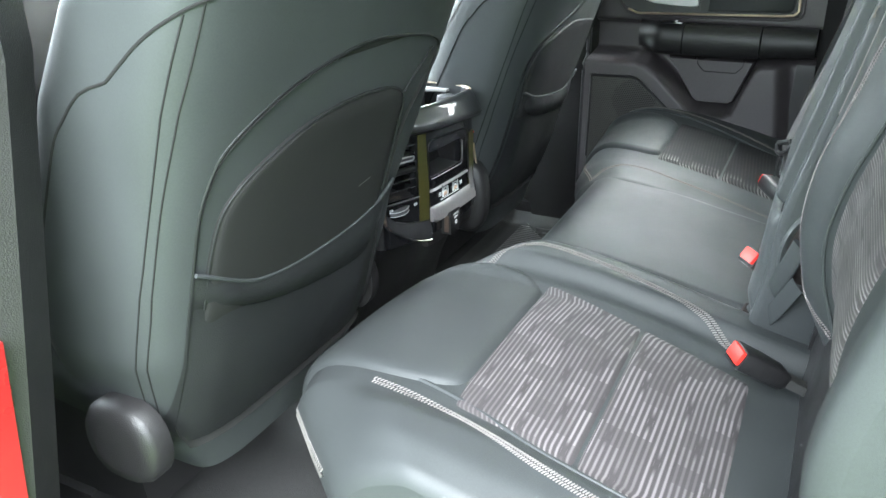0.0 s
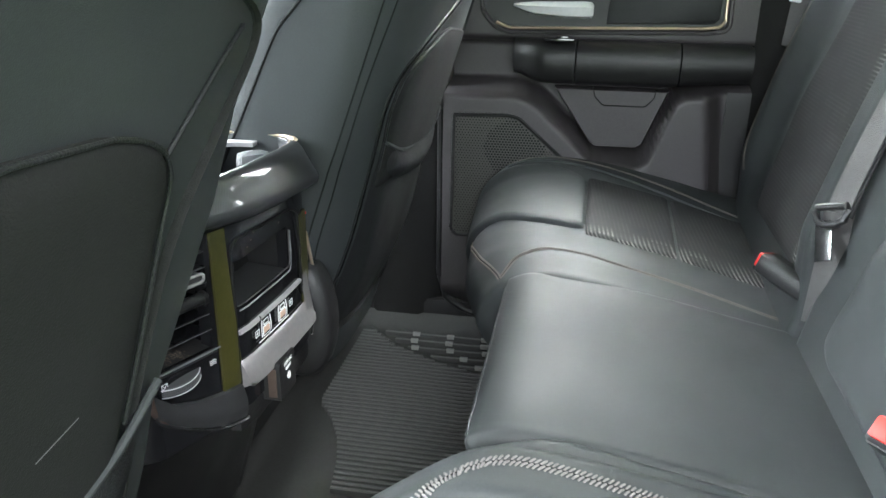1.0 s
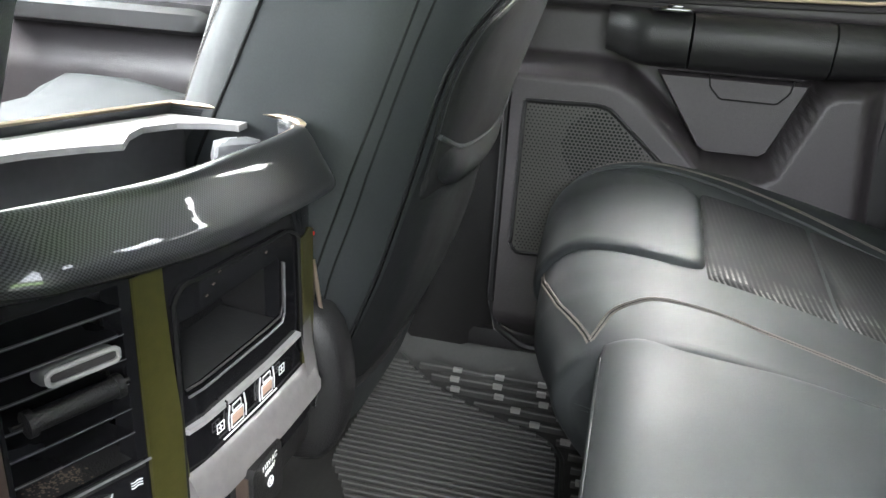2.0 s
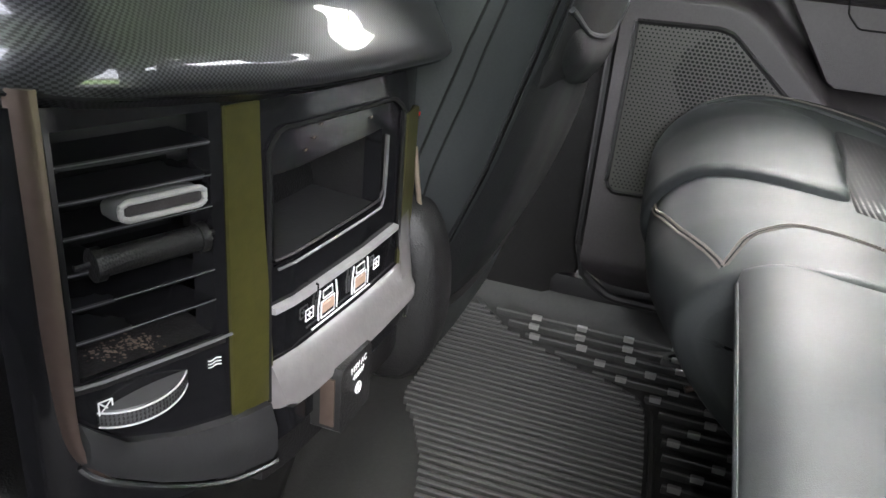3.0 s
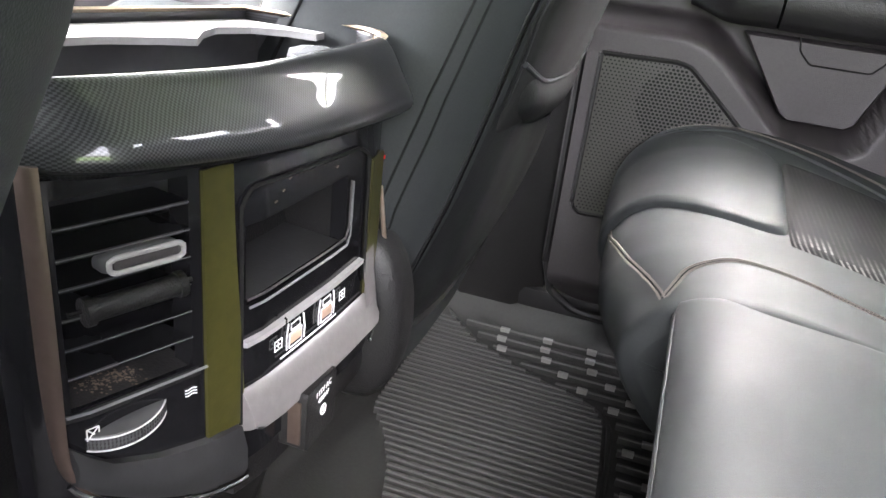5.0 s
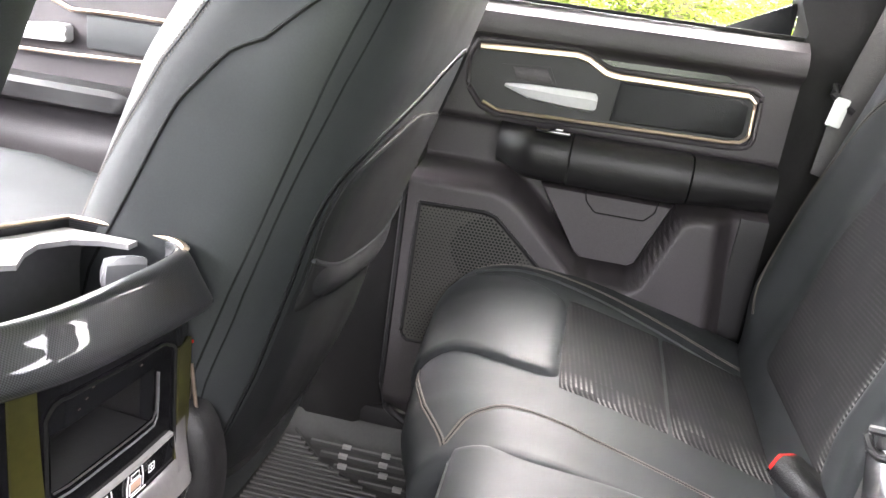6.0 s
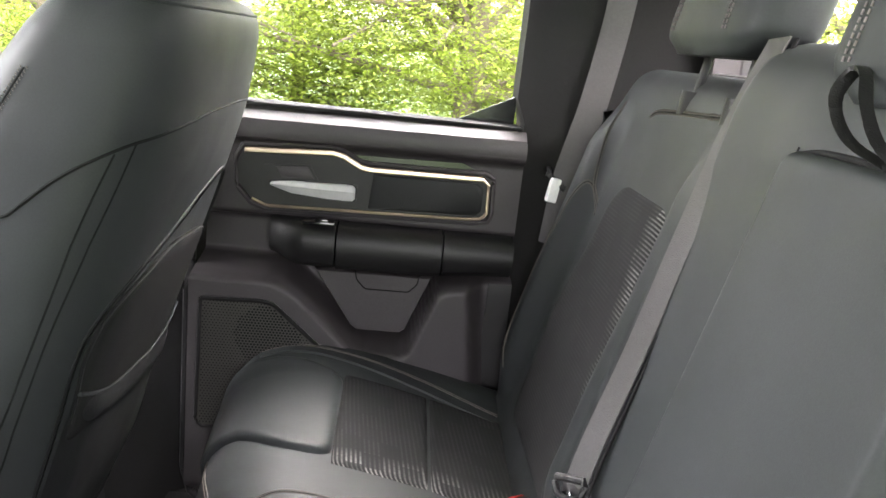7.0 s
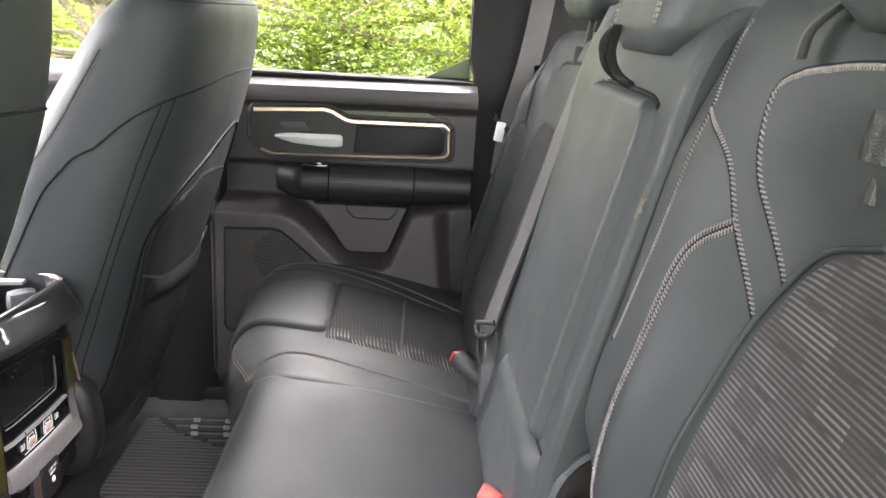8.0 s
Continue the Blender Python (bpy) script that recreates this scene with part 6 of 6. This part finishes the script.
def mat_rear():
    m = thing("floor_mat", "black ribbed rubber floor mat lying in the footwell", "floor mat")

    def top(a, b):
        z = -0.007 + 0.032 * step(0.725, 0.765, a) + 0.012 * step(0.125, 0.145, b) + 0.055 * step(0.13, 0.06, a)
        z += 0.005 * step(0.02, 0.0, abs(a - 0.715 - 0.02 * math.sin(b * 30)))
        return (a, b, z)
    v, f = sheet(top, span(0.07, 0.795, 110), span(-0.62, 0.150, 90))
    # sheet and rib flanks are darker: the grooves' shade is in their colour
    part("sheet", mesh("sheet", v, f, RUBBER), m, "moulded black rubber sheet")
    line = [(0.20, -0.244), (0.331, -0.241), (0.423, -0.235), (0.519, -0.226), (0.552, -0.208), (0.571, -0.171), (0.586, -0.121), (0.613, -0.066), (0.65, 0.0), (0.70, 0.048), (0.743, 0.089)]
    edge = lambda x: interp(line, x)
    def ridge(x, lo, hi, w):
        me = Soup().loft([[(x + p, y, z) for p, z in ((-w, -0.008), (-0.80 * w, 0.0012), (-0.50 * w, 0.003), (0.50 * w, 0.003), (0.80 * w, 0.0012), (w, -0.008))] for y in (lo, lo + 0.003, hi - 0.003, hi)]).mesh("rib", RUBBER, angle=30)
        # tops get the paler rubber, lit ridges drawn by colour
        me.materials.append(LIT_RIB_RUBBER)
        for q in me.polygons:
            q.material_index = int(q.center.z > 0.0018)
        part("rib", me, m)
    for k in range(43):
        x = 0.1886 + k * 0.0124
        lo, hi = edge(x) + 0.010, interp([(0.19, -0.008), (0.208, -0.005), (0.257, 0.004), (0.313, 0.021), (0.372, 0.05), (0.411, 0.08), (0.43, 0.085)], x)
        if hi - lo > 0.02:
            ridge(x, lo, hi, 0.0040)
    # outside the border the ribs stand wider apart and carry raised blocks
    # blocks are paler than the mat: their highlight is coloured in
    blk = Soup().box((0, 0, 0), (0.0064, 0.0155, 0.0085), bevel=0.0012).mesh("block", LIT_BLOCK_RUBBER, angle=30)
    for i in range(18):
        x = 0.208 + i * 0.0290
        hi = edge(x) - 0.012
        if x < 0.712:
            ridge(x, -0.42, hi, 0.0032)
            for j in range(8):
                y = hi - 0.014 - 0.026 * (i % 3) - j * 0.072
                if y > -0.38:
                    part("block", blk, m).matrix_world = Matrix.Translation((x, y, 0.0005))
    part("border", Soup().tube([(p.x, p.y, -0.004) for p in even([(a, b, 0) for a, b in line], 60)], 0.0042, 6).mesh("border", RUBBER), m)
    k = thing("seat_latch", "small brass coloured latch on the floor beside the seat", "latch")
    part("hook", Soup().tube([(0.590, -0.262, 0.006), (0.596, -0.276, 0.010), (0.586, -0.300, 0.010), (0.584, -0.338, 0.002)], 0.005, 8).mesh("hook", COPPER), k)
    part("ring", Soup().loft([[(0.668 + r * math.cos(a), -0.250 + r * math.sin(a), z) for a in span(0, 6.1, 24)] for r, z in ((0.026, -0.004), (0.024, 0.006), (0.017, 0.006), (0.016, -0.002))]).mesh("ring", RUBBER), k)


ground()
shell()
sides()
rear_door()
RIGHT_SEAT = {"front": -0.352, "bend": [(0.205, -0.036), (0.25, -0.026), (0.28, -0.016), (0.32, -0.006), (0.38, 0.0)], "pad": ([(-0.6, 0.46), (-0.17, 0.447), (0.17, 0.434), (0.48, 0.405), (1.0, 0.372)], [(-0.6, 0.69), (0.0, 0.675), (1.0, 0.640)]),
              "inner_uv": [(0.062, 0.403), (0.080, 0.411), (0.101, 0.422), (0.134, 0.441), (0.160, 0.469), (0.183, 0.505), (0.180, 0.576), (0.160, 0.643), (0.132, 0.80), (0.115, 0.90)],
              "edge_uv": [(0.059, 0.400), (0.10, 0.397), (0.16, 0.390), (0.328, 0.362), (0.454, 0.340), (0.70, 0.335), (0.95, 0.340)], "lo": [(0.352, 0.374), (0.645, 0.355)], "hi": [(0.352, 0.632), (0.645, 0.615)],
              "inner": [(0.228, -0.222), (0.252, -0.232), (0.290, -0.250), (0.322, -0.285), (0.322, -0.335), (0.295, -0.45), (0.275, -0.58), (0.265, -0.64)],
              "outer": [(0.706, -0.22), (0.702, -0.28), (0.680, -0.40), (0.645, -0.55), (0.625, -0.64)]}
LEFT_SEAT = {"front": -0.335, "bend": [(0.146, -0.07), (0.166, -0.042), (0.20, -0.006), (0.23, 0.016), (0.30, 0.048), (0.35, 0.061), (0.50, 0.071), (0.60, 0.074), (0.66, 0.055), (0.72, -0.01), (0.78, -0.08)], "pad": ([(-0.6, 0.27), (0.0, 0.275), (1.0, 0.300)], [(-0.6, 0.635), (0.0, 0.625), (1.0, 0.645)]), "lo": [(0.335, 0.312), (0.47, 0.331), (0.56, 0.339), (0.645, 0.352)], "hi": [(0.335, 0.655), (0.645, 0.690)],
             "inner": [(0.290, -0.212), (0.262, -0.226), (0.241, -0.258), (0.236, -0.30), (0.243, -0.38), (0.251, -0.45), (0.265, -0.53), (0.280, -0.575), (0.306, -0.620), (0.322, -0.64)],
             "outer": [(0.650, -0.225), (0.665, -0.32), (0.692, -0.42), (0.708, -0.50), (0.715, -0.62)]}
rear_seat(1, 0.205, 0.728, 0.203, 0.705, 0.0, "black leather rear seat with fabric inserts beside the closed door", RIGHT_SEAT, RIGHT_INSERT, RIGHT_LINES)
rear_seat(-1, 0.146, 0.785, 0.235, 0.86, 0.058, "black leather rear seat with fabric inserts beside the open doorway", LEFT_SEAT, LEFT_INSERT, LEFT_LINES)
middle_seat()
front_seat(0.39, 0.0, 0.0, 1.0, PASSENGER_POCKET, "black leather front passenger seat with a map pocket")
front_seat(-0.552, -0.017, 0.032, 1.12, DRIVER_POCKET, "black leather driver seat with a map pocket")
belts()
console()
mat_rear()
for i, (x, y, h, w, leaves) in enumerate(((12, 4.4, 9, 7, 15000), (13, -1.6, 11, 9.5, 105000), (11.5, -8, 10, 8, 80000), (8, -13, 9, 8, 30000), (2, -14, 7, 7, 30000), (14, 10.5, 9, 8, 60000), (9, 16, 7, 7, 26000), (-5, -13, 6, 6, 22000), (25, -6, 11, 11, 40000), (26, 10, 11, 11, 40000), (25, 16, 11, 11, 30000), (15, 1.6, 4.6, 5.5, 26000), (16, -3.4, 4.8, 6, 30000), (17, 7.5, 5, 6, 26000), (14.5, -6.5, 4.5, 5, 20000))):
    tree(x, y, h, w, i, leaves)
